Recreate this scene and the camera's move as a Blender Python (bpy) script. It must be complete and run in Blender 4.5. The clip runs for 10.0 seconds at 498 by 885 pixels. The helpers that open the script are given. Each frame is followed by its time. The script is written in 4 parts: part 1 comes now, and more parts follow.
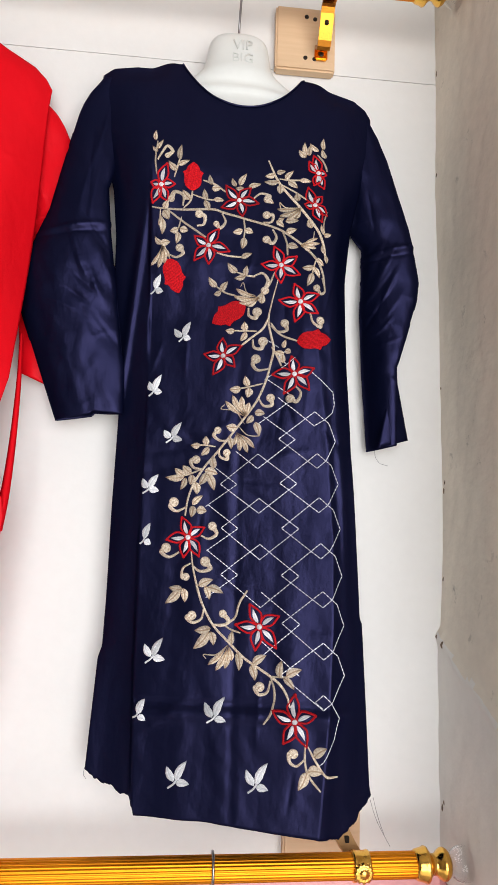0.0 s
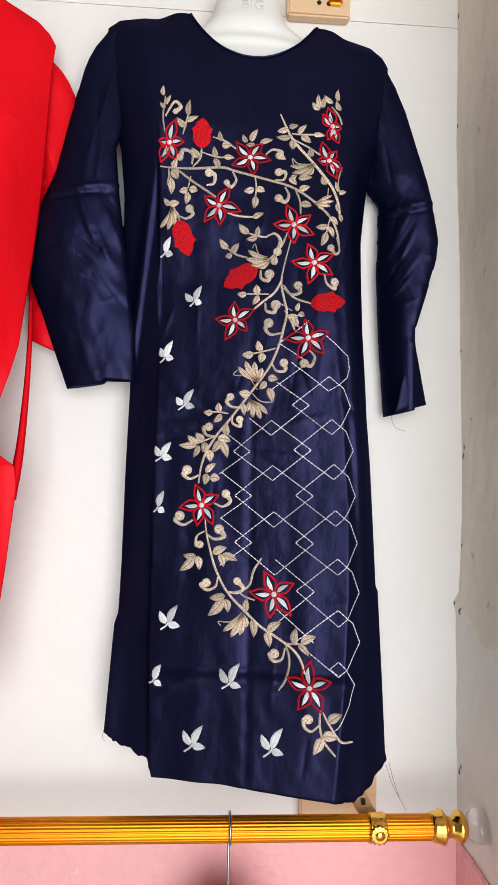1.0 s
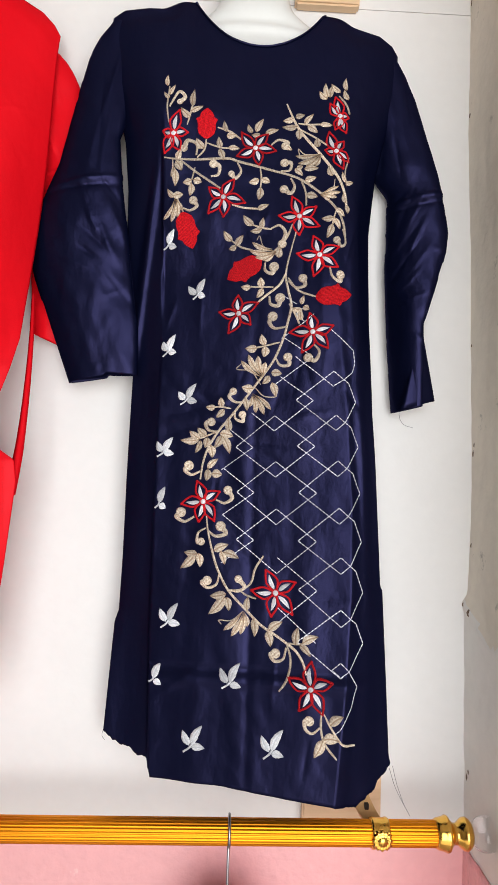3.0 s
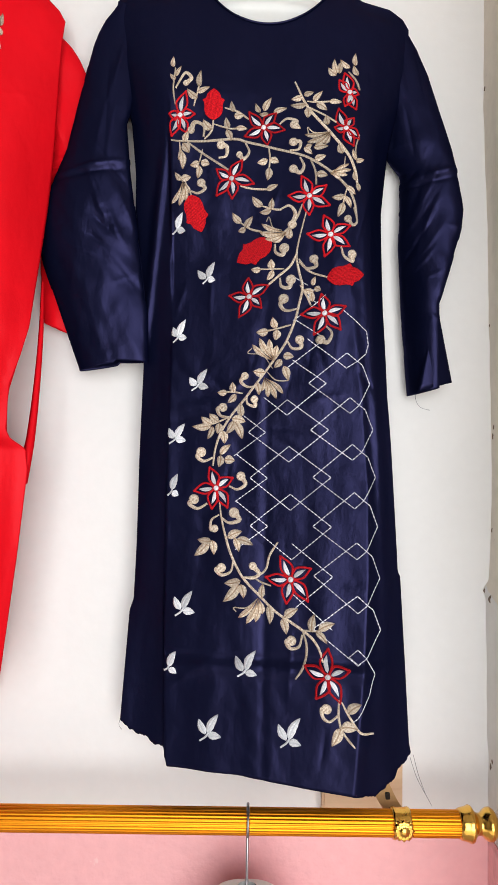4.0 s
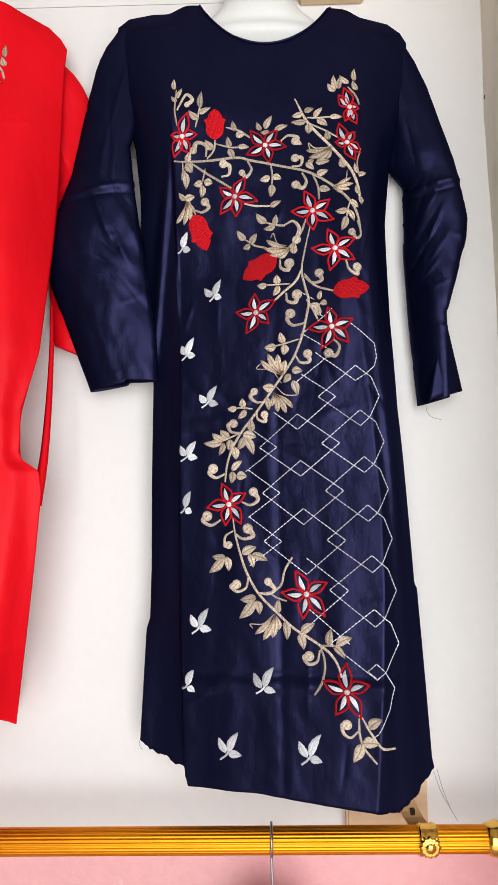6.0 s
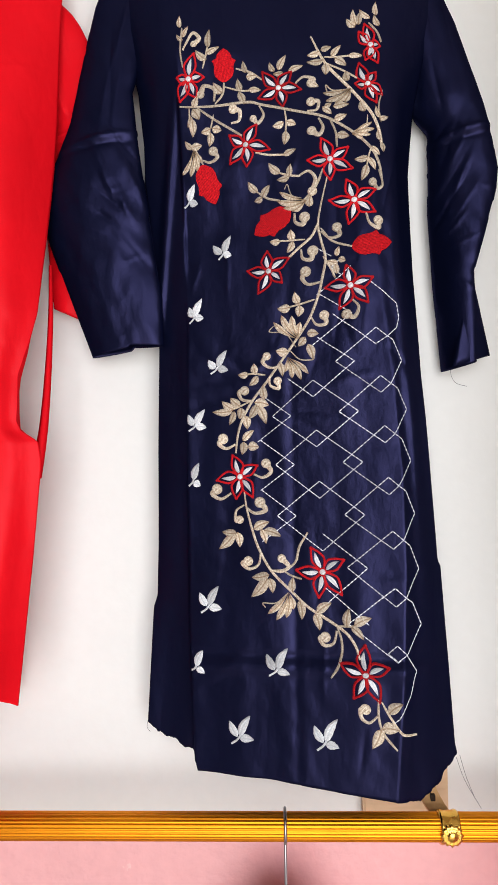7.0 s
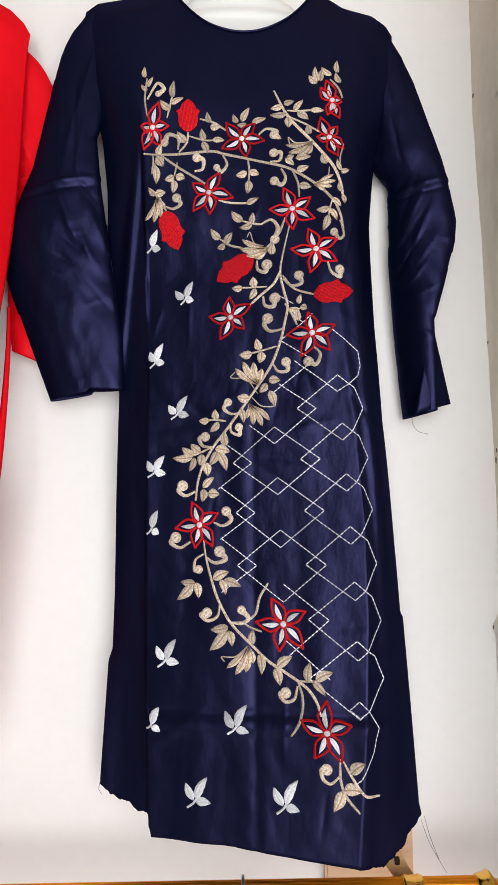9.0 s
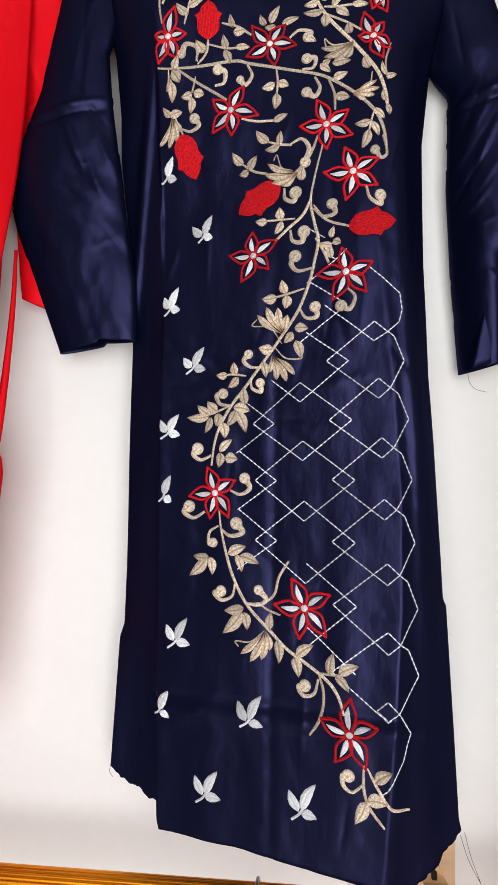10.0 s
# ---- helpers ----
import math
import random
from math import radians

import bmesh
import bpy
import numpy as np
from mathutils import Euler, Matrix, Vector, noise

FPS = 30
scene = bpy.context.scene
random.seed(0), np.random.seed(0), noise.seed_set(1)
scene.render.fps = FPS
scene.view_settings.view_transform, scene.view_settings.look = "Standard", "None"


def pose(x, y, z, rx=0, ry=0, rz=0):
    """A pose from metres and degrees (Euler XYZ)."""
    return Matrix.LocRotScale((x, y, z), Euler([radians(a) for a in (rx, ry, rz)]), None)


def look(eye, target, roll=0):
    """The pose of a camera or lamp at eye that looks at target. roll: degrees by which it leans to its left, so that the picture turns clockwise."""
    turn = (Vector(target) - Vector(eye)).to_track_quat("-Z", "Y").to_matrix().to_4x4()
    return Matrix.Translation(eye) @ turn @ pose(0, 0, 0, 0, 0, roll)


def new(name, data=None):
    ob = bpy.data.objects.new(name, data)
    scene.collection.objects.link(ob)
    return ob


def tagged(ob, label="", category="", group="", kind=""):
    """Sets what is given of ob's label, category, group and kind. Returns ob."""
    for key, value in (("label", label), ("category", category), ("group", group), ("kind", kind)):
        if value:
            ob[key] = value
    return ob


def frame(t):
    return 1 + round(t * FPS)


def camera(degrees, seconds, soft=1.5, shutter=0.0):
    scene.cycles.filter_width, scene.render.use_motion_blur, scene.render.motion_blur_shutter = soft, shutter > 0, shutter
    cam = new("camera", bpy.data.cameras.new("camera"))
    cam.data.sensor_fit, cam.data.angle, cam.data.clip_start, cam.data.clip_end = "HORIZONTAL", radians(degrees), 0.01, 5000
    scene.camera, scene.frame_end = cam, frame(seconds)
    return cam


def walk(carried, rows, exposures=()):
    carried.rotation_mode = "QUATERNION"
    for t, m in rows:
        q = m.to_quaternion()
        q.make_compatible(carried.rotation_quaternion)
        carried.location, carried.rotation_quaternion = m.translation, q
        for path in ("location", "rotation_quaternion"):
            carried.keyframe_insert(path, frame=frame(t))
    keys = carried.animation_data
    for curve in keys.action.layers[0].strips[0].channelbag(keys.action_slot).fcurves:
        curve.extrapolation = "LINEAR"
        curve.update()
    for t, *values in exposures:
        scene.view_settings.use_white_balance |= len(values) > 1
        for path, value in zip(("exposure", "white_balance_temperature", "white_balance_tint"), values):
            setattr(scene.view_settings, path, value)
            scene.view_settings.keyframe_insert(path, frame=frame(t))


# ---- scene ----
cam = camera(41.0, 10.0, soft=0.8)
PATH = [
    (0, (-0.126, -1.011, 1.341), (0.067, 0.967, 1.567), 1.7),
    (0.5, (-0.116, -1.003, 1.344), (0.046, 0.983, 1.51), 1.1),
    (1, (-0.111, -0.998, 1.346), (0.015, 0.995, 1.463), 1.3),
    (1.5, (-0.099, -0.993, 1.349), (-0.004, 1.001, 1.462), 1.9),
    (2, (-0.097, -0.986, 1.344), (-0.001, 1.008, 1.469), 2.3),
    (3.3, (-0.084, -0.979, 1.341), (-0.034, 1.018, 1.443), 1.1),
    (3.5, (-0.075, -0.966, 1.328), (-0.057, 1.032, 1.406), 1.0),
    (4, (-0.078, -0.968, 1.33), (-0.069, 1.03, 1.429), 0.9),
    (4.5, (-0.071, -0.972, 1.333), (-0.07, 1.025, 1.445), 0.8),
    (5, (-0.079, -0.973, 1.332), (-0.095, 1.022, 1.471), 0.4),
    (6.5, (-0.072, -0.96, 1.335), (-0.109, 1.035, 1.462), -1.2),
    (7, (-0.077, -0.915, 1.332), (-0.144, 1.083, 1.388), -0.9),
    (7.5, (-0.128, -0.902, 1.339), (-0.264, 1.092, 1.428), -1.2),
    (8, (-0.135, -0.89, 1.338), (-0.223, 1.105, 1.439), -0.6),
    (8.5, (-0.085, -0.901, 1.34), (-0.026, 1.089, 1.536), -1.1),
    (9, (-0.068, -0.901, 1.342), (-0.038, 1.091, 1.514), -0.6),
    (9.5, (-0.045, -0.894, 1.34), (-0.099, 1.101, 1.463), 0.1),
    (10, (-0.005, -0.8, 1.348), (-0.218, 1.188, 1.401), 0.4),
]
walk(cam, [(t, look(eye, target, roll)) for t, eye, target, roll in PATH])

# ---- light: daylight from the open shop front behind and to the right of the camera ----
world = bpy.data.worlds.new("world")
scene.world = world
world.use_nodes = True
wn, wl = world.node_tree.nodes, world.node_tree.links
sky = wn.new("ShaderNodeTexSky")
sky.sky_type, sky.sun_disc = "NISHITA", False
sky.sun_elevation, sky.sun_rotation = radians(53), radians(174)
wl.new(sky.outputs[0], wn["Background"].inputs[0])
wn["Background"].inputs[1].default_value = 0.10
sun = new("sun", bpy.data.lights.new("sun", "SUN"))
sun.data.energy, sun.data.angle, sun.data.color = 5.0, radians(0.5), (1, 0.95, 0.88)
sun.matrix_world = look((1.2, -6.0, 6.0), (0.7, -1.6, 0))
door_light = new("door_light", bpy.data.lights.new("door_light", "AREA"))
door_light.data.shape, door_light.data.size, door_light.data.size_y = "RECTANGLE", 2.7, 2.3
door_light.data.energy, door_light.data.color = 86, (1.0, 0.99, 0.985)
door_light.matrix_world = look((0.45, -2.98, 1.24), (0.45, 0, 1.24))


# ---- materials ----
def material(name, color, rough=0.6, metal=0.0, vary=0.08, scale=8.0, bump=0.0, bump_scale=200.0, fine=None, coords="Object", **extra):
    """A surface with colour variation at two scales and fine relief."""
    m = bpy.data.materials.new(name)
    m.use_nodes = True
    n, l = m.node_tree.nodes, m.node_tree.links
    b = n["Principled BSDF"]
    tc = n.new("ShaderNodeTexCoord")
    big, small = n.new("ShaderNodeTexNoise"), n.new("ShaderNodeTexNoise")
    big.inputs["Scale"].default_value, small.inputs["Scale"].default_value = scale, (fine or scale * 14)
    big.inputs["Detail"].default_value, small.inputs["Detail"].default_value = 5, 4
    add = n.new("ShaderNodeMath")
    add.operation = "MULTIPLY_ADD"
    add.inputs[1].default_value = 0.4
    ramp = n.new("ShaderNodeMapRange")
    ramp.inputs["From Min"].default_value, ramp.inputs["From Max"].default_value = 0.45, 0.95
    ramp.inputs["To Min"].default_value, ramp.inputs["To Max"].default_value = 1 - vary, 1 + vary
    mul = n.new("ShaderNodeVectorMath")
    mul.operation = "MULTIPLY"
    mul.inputs[0].default_value = color
    for t in (big, small):
        l.new(tc.outputs[coords], t.inputs["Vector"])
    l.new(small.outputs[0], add.inputs[0])
    l.new(big.outputs[0], add.inputs[2])
    l.new(add.outputs[0], ramp.inputs[0])
    l.new(ramp.outputs[0], mul.inputs[1])
    l.new(mul.outputs[0], b.inputs["Base Color"])
    b.inputs["Roughness"].default_value, b.inputs["Metallic"].default_value = rough, metal
    for key, value in extra.items():
        b.inputs[key.replace("_", " ")].default_value = value
    if bump:
        bt, bp = n.new("ShaderNodeTexNoise"), n.new("ShaderNodeBump")
        bt.inputs["Scale"].default_value, bt.inputs["Detail"].default_value = bump_scale, 6
        bp.inputs["Strength"].default_value, bp.inputs["Distance"].default_value = bump, 0.002
        l.new(tc.outputs[coords], bt.inputs["Vector"])
        l.new(bt.outputs[0], bp.inputs["Height"])
        l.new(bp.outputs[0], b.inputs["Normal"])
    return m


def thread(name, dark, light, rough, metal, pitch, slant, mixed=0.6):
    """Satin stitch: fine slanted ridges of thread along the shape's own coordinates; glints and dark grooves are put
    into its colour.
    """
    m = material(name, light, rough, metal)
    n, l = m.node_tree.nodes, m.node_tree.links
    b = n["Principled BSDF"]
    tc, mp, wave = n.new("ShaderNodeTexCoord"), n.new("ShaderNodeMapping"), n.new("ShaderNodeTexWave")
    mp.inputs["Rotation"].default_value = (0, 0, radians(slant))
    wave.inputs["Scale"].default_value = 0.314 / pitch
    wave.inputs["Distortion"].default_value, wave.inputs["Detail"].default_value, wave.inputs["Detail Scale"].default_value = 2.5, 2, 3
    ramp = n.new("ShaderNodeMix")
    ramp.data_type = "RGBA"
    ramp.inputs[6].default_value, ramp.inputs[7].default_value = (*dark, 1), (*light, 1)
    info, hue = n.new("ShaderNodeObjectInfo"), n.new("ShaderNodeHueSaturation")
    vr = n.new("ShaderNodeMapRange")
    vr.inputs["To Min"].default_value, vr.inputs["To Max"].default_value = 0.72, 1.22
    bp = n.new("ShaderNodeBump")
    bp.inputs["Strength"].default_value, bp.inputs["Distance"].default_value = 0.7, 0.0006
    l.new(tc.outputs["UV"], mp.inputs[0])
    l.new(mp.outputs[0], wave.inputs[0])
    # noise between the dark and light colour paints glints onto the thread
    painted_glint, blend = n.new("ShaderNodeTexNoise"), n.new("ShaderNodeMix")
    painted_glint.inputs["Scale"].default_value, painted_glint.inputs["Detail"].default_value = 420, 3
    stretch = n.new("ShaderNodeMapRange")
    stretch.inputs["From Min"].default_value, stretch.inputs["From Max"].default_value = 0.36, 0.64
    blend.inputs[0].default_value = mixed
    l.new(tc.outputs["UV"], painted_glint.inputs["Vector"])
    l.new(painted_glint.outputs[0], stretch.inputs[0])
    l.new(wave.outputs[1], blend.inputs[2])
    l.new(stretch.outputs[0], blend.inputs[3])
    # colour falls to the dark tone along the middle of a leaf
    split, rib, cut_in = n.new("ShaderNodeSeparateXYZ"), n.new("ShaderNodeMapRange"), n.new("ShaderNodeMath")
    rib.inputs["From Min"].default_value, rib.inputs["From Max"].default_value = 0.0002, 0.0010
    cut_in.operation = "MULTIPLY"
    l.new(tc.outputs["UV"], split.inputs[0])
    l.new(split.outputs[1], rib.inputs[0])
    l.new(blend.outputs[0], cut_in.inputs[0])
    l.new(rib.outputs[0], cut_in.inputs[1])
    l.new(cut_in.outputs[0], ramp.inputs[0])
    l.new(info.outputs["Random"], vr.inputs[0])
    l.new(vr.outputs[0], hue.inputs["Value"])
    l.new(ramp.outputs[2], hue.inputs["Color"])
    l.new(hue.outputs[0], b.inputs["Base Color"])
    l.new(wave.outputs[1], bp.inputs["Height"])
    l.new(bp.outputs[0], b.inputs["Normal"])
    return m


def satin(name, color, sheen, rough=(0.27, 0.42)):
    """Smooth shiny cloth: dark dyed fibres with a sheen of the cloth's own colour, dense weave, soft crush marks."""
    m = material(name, color, 0.6, vary=0.12, scale=6, fine=900)
    n, l = m.node_tree.nodes, m.node_tree.links
    b = n["Principled BSDF"]
    b.inputs["Specular IOR Level"].default_value = 0.0
    tc, crush, weave = n.new("ShaderNodeTexCoord"), n.new("ShaderNodeTexNoise"), n.new("ShaderNodeTexNoise")
    mp = n.new("ShaderNodeMapping")
    mp.inputs["Scale"].default_value = (1.5, 1.5, 0.8)
    crush.inputs["Scale"].default_value, crush.inputs["Detail"].default_value, crush.inputs["Roughness"].default_value = 11, 4.0, 0.5
    weave.inputs["Scale"].default_value, weave.inputs["Detail"].default_value = 1400, 2
    b1, b2 = n.new("ShaderNodeBump"), n.new("ShaderNodeBump")
    b1.inputs["Strength"].default_value, b1.inputs["Distance"].default_value = 0.55, 0.008
    b2.inputs["Strength"].default_value, b2.inputs["Distance"].default_value = 0.35, 0.0004
    rr = n.new("ShaderNodeMapRange")
    rr.inputs["To Min"].default_value, rr.inputs["To Max"].default_value = rough
    gloss, both = n.new("ShaderNodeBsdfGlossy"), n.new("ShaderNodeAddShader")
    gloss.inputs["Color"].default_value = (*sheen, 1)
    l.new(tc.outputs["Object"], mp.inputs[0])
    l.new(mp.outputs[0], crush.inputs["Vector"])
    l.new(tc.outputs["Object"], weave.inputs["Vector"])
    l.new(crush.outputs[0], b1.inputs["Height"])
    l.new(weave.outputs[0], b2.inputs["Height"])
    l.new(b1.outputs[0], b2.inputs["Normal"])
    l.new(b2.outputs[0], b.inputs["Normal"])
    l.new(b2.outputs[0], gloss.inputs["Normal"])
    l.new(crush.outputs[0], rr.inputs[0])
    l.new(rr.outputs[0], gloss.inputs["Roughness"])
    l.new(b.outputs[0], both.inputs[0])
    l.new(gloss.outputs[0], both.inputs[1])
    l.new(both.outputs[0], n["Material Output"].inputs["Surface"])
    return m


def plaster(name, color, rough, spot, amount, vary=0.05, bump=0.25):
    """Painted plaster with scattered dirt flecks and scuffs."""
    m = material(name, color, rough, vary=vary, scale=3.5, fine=60, bump=bump, bump_scale=90)
    n, l = m.node_tree.nodes, m.node_tree.links
    b = n["Principled BSDF"]
    base = b.inputs["Base Color"].links[0].from_socket
    tc, sp, ms, mr = n.new("ShaderNodeTexCoord"), n.new("ShaderNodeTexNoise"), n.new("ShaderNodeTexNoise"), n.new("ShaderNodeMapRange")
    sp.inputs["Scale"].default_value, sp.inputs["Detail"].default_value, sp.inputs["Roughness"].default_value = 26, 8, 0.7
    ms.inputs["Scale"].default_value = 4
    mr.inputs["From Min"].default_value, mr.inputs["From Max"].default_value = amount, amount + 0.09
    mix, mm = n.new("ShaderNodeMix"), n.new("ShaderNodeMath")
    mm.operation = "MULTIPLY"
    mix.data_type = "RGBA"
    mix.inputs[7].default_value = (*spot, 1)
    l.new(tc.outputs["Object"], sp.inputs["Vector"])
    l.new(tc.outputs["Object"], ms.inputs["Vector"])
    l.new(sp.outputs[0], mr.inputs[0])
    l.new(mr.outputs[0], mm.inputs[0])
    l.new(ms.outputs[0], mm.inputs[1])
    l.new(mm.outputs[0], mix.inputs[0])
    l.new(base, mix.inputs[6])
    l.new(mix.outputs[2], b.inputs["Base Color"])
    return m


NAVY = satin("navy_satin", (0.0017, 0.0026, 0.0108), (0.0134, 0.0130, 0.0350))
RED = satin("red_satin", (0.72, 0.005, 0.012), (0.026, 0.007, 0.008))
# gold's brown and cream hold its painted groove shade and glints
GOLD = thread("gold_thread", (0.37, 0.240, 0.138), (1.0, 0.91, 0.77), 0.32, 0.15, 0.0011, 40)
SILVER = thread("white_thread", (0.58, 0.60, 0.64), (0.93, 0.94, 0.96), 0.45, 0.0, 0.0012, 40)
CRIMSON = thread("red_thread", (0.32, 0.003, 0.008), (0.70, 0.008, 0.016), 0.65, 0.0, 0.0018, 55)
BUD_RED = thread("bud_thread", (0.26, 0.002, 0.006), (0.72, 0.010, 0.018), 0.7, 0.0, 0.0017, 86, 0.62)
RED_ON_RED = thread("bright_red_thread", (0.50, 0.004, 0.010), (0.80, 0.012, 0.022), 0.6, 0.0, 0.0022, 80, 0.4)
for m, level in ((CRIMSON, 0.2), (BUD_RED, 0.12), (RED_ON_RED, 0.15)):
    m.node_tree.nodes["Principled BSDF"].inputs["Specular IOR Level"].default_value = level
STITCH = thread("stitch_thread", (0.34, 0.34, 0.40), (0.88, 0.89, 0.93), 0.45, 0.0, 0.0052, 0, 0.35)
WHITE_WALL = plaster("white_wall", (0.80, 0.793, 0.782), 0.55, (0.42, 0.38, 0.33), 0.70, 0.035, 0.12)
SIDE_WALL = plaster("side_plaster", (0.80, 0.725, 0.62), 0.7, (0.13, 0.10, 0.07), 0.62, 0.10, 0.5)
PINK_WALL = plaster("pink_wall", (0.80, 0.40, 0.41), 0.17, (0.85, 0.68, 0.68), 0.66, 0.08, 0.6)
PALE_PLASTER = plaster("pale_plaster", (0.80, 0.775, 0.735), 0.65, (0.30, 0.26, 0.22), 0.64, 0.06, 0.35)
DIRT = material("dark_dirt", (0.16, 0.11, 0.075), 0.9, 0, 0.3, 120)
BRASS = material("polished_brass", (0.86, 0.30, 0.014), 0.42, 1.0, 0.06, 30, 0.05, 300)
BRASS_PALE = material("pale_brass", (0.88, 0.50, 0.10), 0.16, 1.0, 0.06, 40, 0.05, 300)
BRASS_DEEP = material("deep_brass", (0.52, 0.20, 0.025), 0.2, 1.0, 0.10, 30, 0.05, 300)
BRONZE = material("dull_bronze", (0.52, 0.30, 0.13), 0.38, 0.7, 0.12, 30, 0.1, 200)
STEEL = material("steel_wire", (0.34, 0.34, 0.36), 0.3, 1.0, 0.1, 60)
SCREW = material("dark_screw", (0.03, 0.022, 0.018), 0.5, 0.6, 0.2, 90)
PLASTIC = material("white_plastic", (0.70, 0.71, 0.69), 0.38, 0, 0.03, 10, 0.05, 60, Subsurface_Weight=0.0)
PLASTIC_DARK = material("white_plastic_relief", (0.60, 0.61, 0.59), 0.4, 0, 0.03, 10)
# for walls out of view, dim to cut fill and satin reflections
DIM_WALL = plaster("dim_unseen_wall", (0.30, 0.28, 0.26), 0.7, (0.2, 0.18, 0.16), 0.66, 0.1, 0.2)
CONCRETE = material("floor_cement", (0.52, 0.51, 0.49), 0.7, 0, 0.15, 4, 0.2, 60)
# dark tone of the unseen ceiling, picked to keep satin reflections dark
DIM_GREY = material("dim_grey_paint", (0.34, 0.32, 0.30), 0.8, 0, 0.06, 3, 0.1, 60)
WOOD = material("pale_pine", (0.72, 0.50, 0.31), 0.55, 0, 0.10, 14, 0.12, 150)
nd, lk = WOOD.node_tree.nodes, WOOD.node_tree.links
grain, gmap, gco = nd.new("ShaderNodeTexNoise"), nd.new("ShaderNodeMapping"), nd.new("ShaderNodeTexCoord")
gmap.inputs["Scale"].default_value = (9, 9, 160)
grain.inputs["Scale"].default_value, grain.inputs["Detail"].default_value = 1, 4
gmix = nd.new("ShaderNodeMix")
gmix.data_type = "RGBA"
gmix.inputs[6].default_value, gmix.inputs[7].default_value = (0.78, 0.56, 0.36, 1), (0.62, 0.41, 0.24, 1)
lk.new(gco.outputs["Object"], gmap.inputs[0])
lk.new(gmap.outputs[0], grain.inputs["Vector"])
lk.new(grain.outputs[0], gmix.inputs[0])
lk.new(gmix.outputs[2], nd["Principled BSDF"].inputs["Base Color"])
CRYSTAL = bpy.data.materials.new("clear_crystal")
CRYSTAL.use_nodes = True
cb = CRYSTAL.node_tree.nodes["Principled BSDF"]
cb.inputs["Base Color"].default_value, cb.inputs["Roughness"].default_value = (0.96, 0.95, 0.95, 1), 0.03
cb.inputs["Transmission Weight"].default_value, cb.inputs["IOR"].default_value = 0.97, 1.5


# ---- building helpers ----
def mesh_object(name, verts, faces, mat, parent=None, label="", uvs=None, smooth=True):
    me = bpy.data.meshes.new(name)
    me.from_pydata(verts, [], faces)
    if uvs is not None:
        layer = me.uv_layers.new(name="UVMap")
        idx = np.empty(len(me.loops), dtype=np.int32)
        me.loops.foreach_get("vertex_index", idx)
        layer.data.foreach_set("uv", np.asarray(uvs, dtype=np.float32)[idx].ravel())
    me.polygons.foreach_set("use_smooth", [smooth] * len(me.polygons))
    me.materials.append(mat)
    me.update()
    ob = new(name, me)
    if parent:
        ob.parent = parent
    if label:
        tagged(ob, label)
    return ob


def part(name, bm, mat, parent=None, label="", smooth=False):
    me = bpy.data.meshes.new(name)
    bm.to_mesh(me)
    bm.free()
    me.materials.append(mat)
    me.polygons.foreach_set("use_smooth", [smooth] * len(me.polygons))
    ob = new(name, me)
    if parent:
        ob.parent = parent
    if label:
        tagged(ob, label)
    return ob


def thing(name, label, category, group="", kind=""):
    return tagged(new(name), label, category, group, kind)


def box(bm, x0, x1, y0, y1, z0, z1, bevel=0.0):
    made = bmesh.ops.create_cube(bm, size=1, matrix=Matrix.LocRotScale(((x0 + x1) / 2, (y0 + y1) / 2, (z0 + z1) / 2), None, (x1 - x0, y1 - y0, z1 - z0)))
    if bevel:
        edges = {e for v in made["verts"] for e in v.link_edges}
        bmesh.ops.bevel(bm, geom=list(edges), offset=bevel, segments=2, affect="EDGES")


def grid_faces(nu, nv, wrap=False):
    """Faces of a grid of nv rows with nu points each."""
    cols = nu if wrap else nu - 1
    return [(j * nu + i, j * nu + (i + 1) % nu, (j + 1) * nu + (i + 1) % nu, (j + 1) * nu + i) for j in range(nv - 1) for i in range(cols)]


def turned(profile, sides=32, axis="x", at=(0, 0, 0)):
    """Verts and faces of a profile of (along, radius) turned about an axis."""
    verts = []
    for a, r in profile:
        for k in range(sides):
            c, s = math.cos(2 * math.pi * k / sides) * r, math.sin(2 * math.pi * k / sides) * r
            p = (a, c, s) if axis == "x" else (c, a, s) if axis == "y" else (c, s, a)
            verts.append(tuple(p[i] + at[i] for i in range(3)))
    faces = grid_faces(sides, len(profile), True)
    faces.append(tuple(range(sides)))
    faces.append(tuple(range((len(profile) - 1) * sides, len(profile) * sides)))
    return verts, faces


def tube(points, radius, sides=10):
    """Verts and faces of a round wire through the points."""
    pts = [Vector(p) for p in points]
    verts, ref = [], Vector((0.3, 1, 0.2))
    for i, p in enumerate(pts):
        d = (pts[min(i + 1, len(pts) - 1)] - pts[max(i - 1, 0)]).normalized()
        a = d.cross(ref).normalized()
        b = d.cross(a)
        for k in range(sides):
            t = 2 * math.pi * k / sides
            verts.append(tuple(p + radius * (a * math.cos(t) + b * math.sin(t))))
    faces = grid_faces(sides, len(pts), True)
    return verts, faces + [tuple(range(sides)), tuple(range(len(verts) - sides, len(verts)))]


def curve_through(pts, steps=6):
    """Smooth points through a few given ones (Catmull-Rom), in any number of coordinates."""
    p = [np.array(q, float) for q in pts]
    p = [2 * p[0] - p[1]] + p + [2 * p[-1] - p[-2]]
    out = []
    for i in range(1, len(p) - 2):
        for k in range(steps):
            t = k / steps
            out.append(0.5 * (2 * p[i] + (p[i + 1] - p[i - 1]) * t + (2 * p[i - 1] - 5 * p[i] + 4 * p[i + 1] - p[i + 2]) * t * t + (3 * p[i] - p[i - 1] - 3 * p[i + 1] + p[i + 2]) * t ** 3))
    return out + [p[-2]]


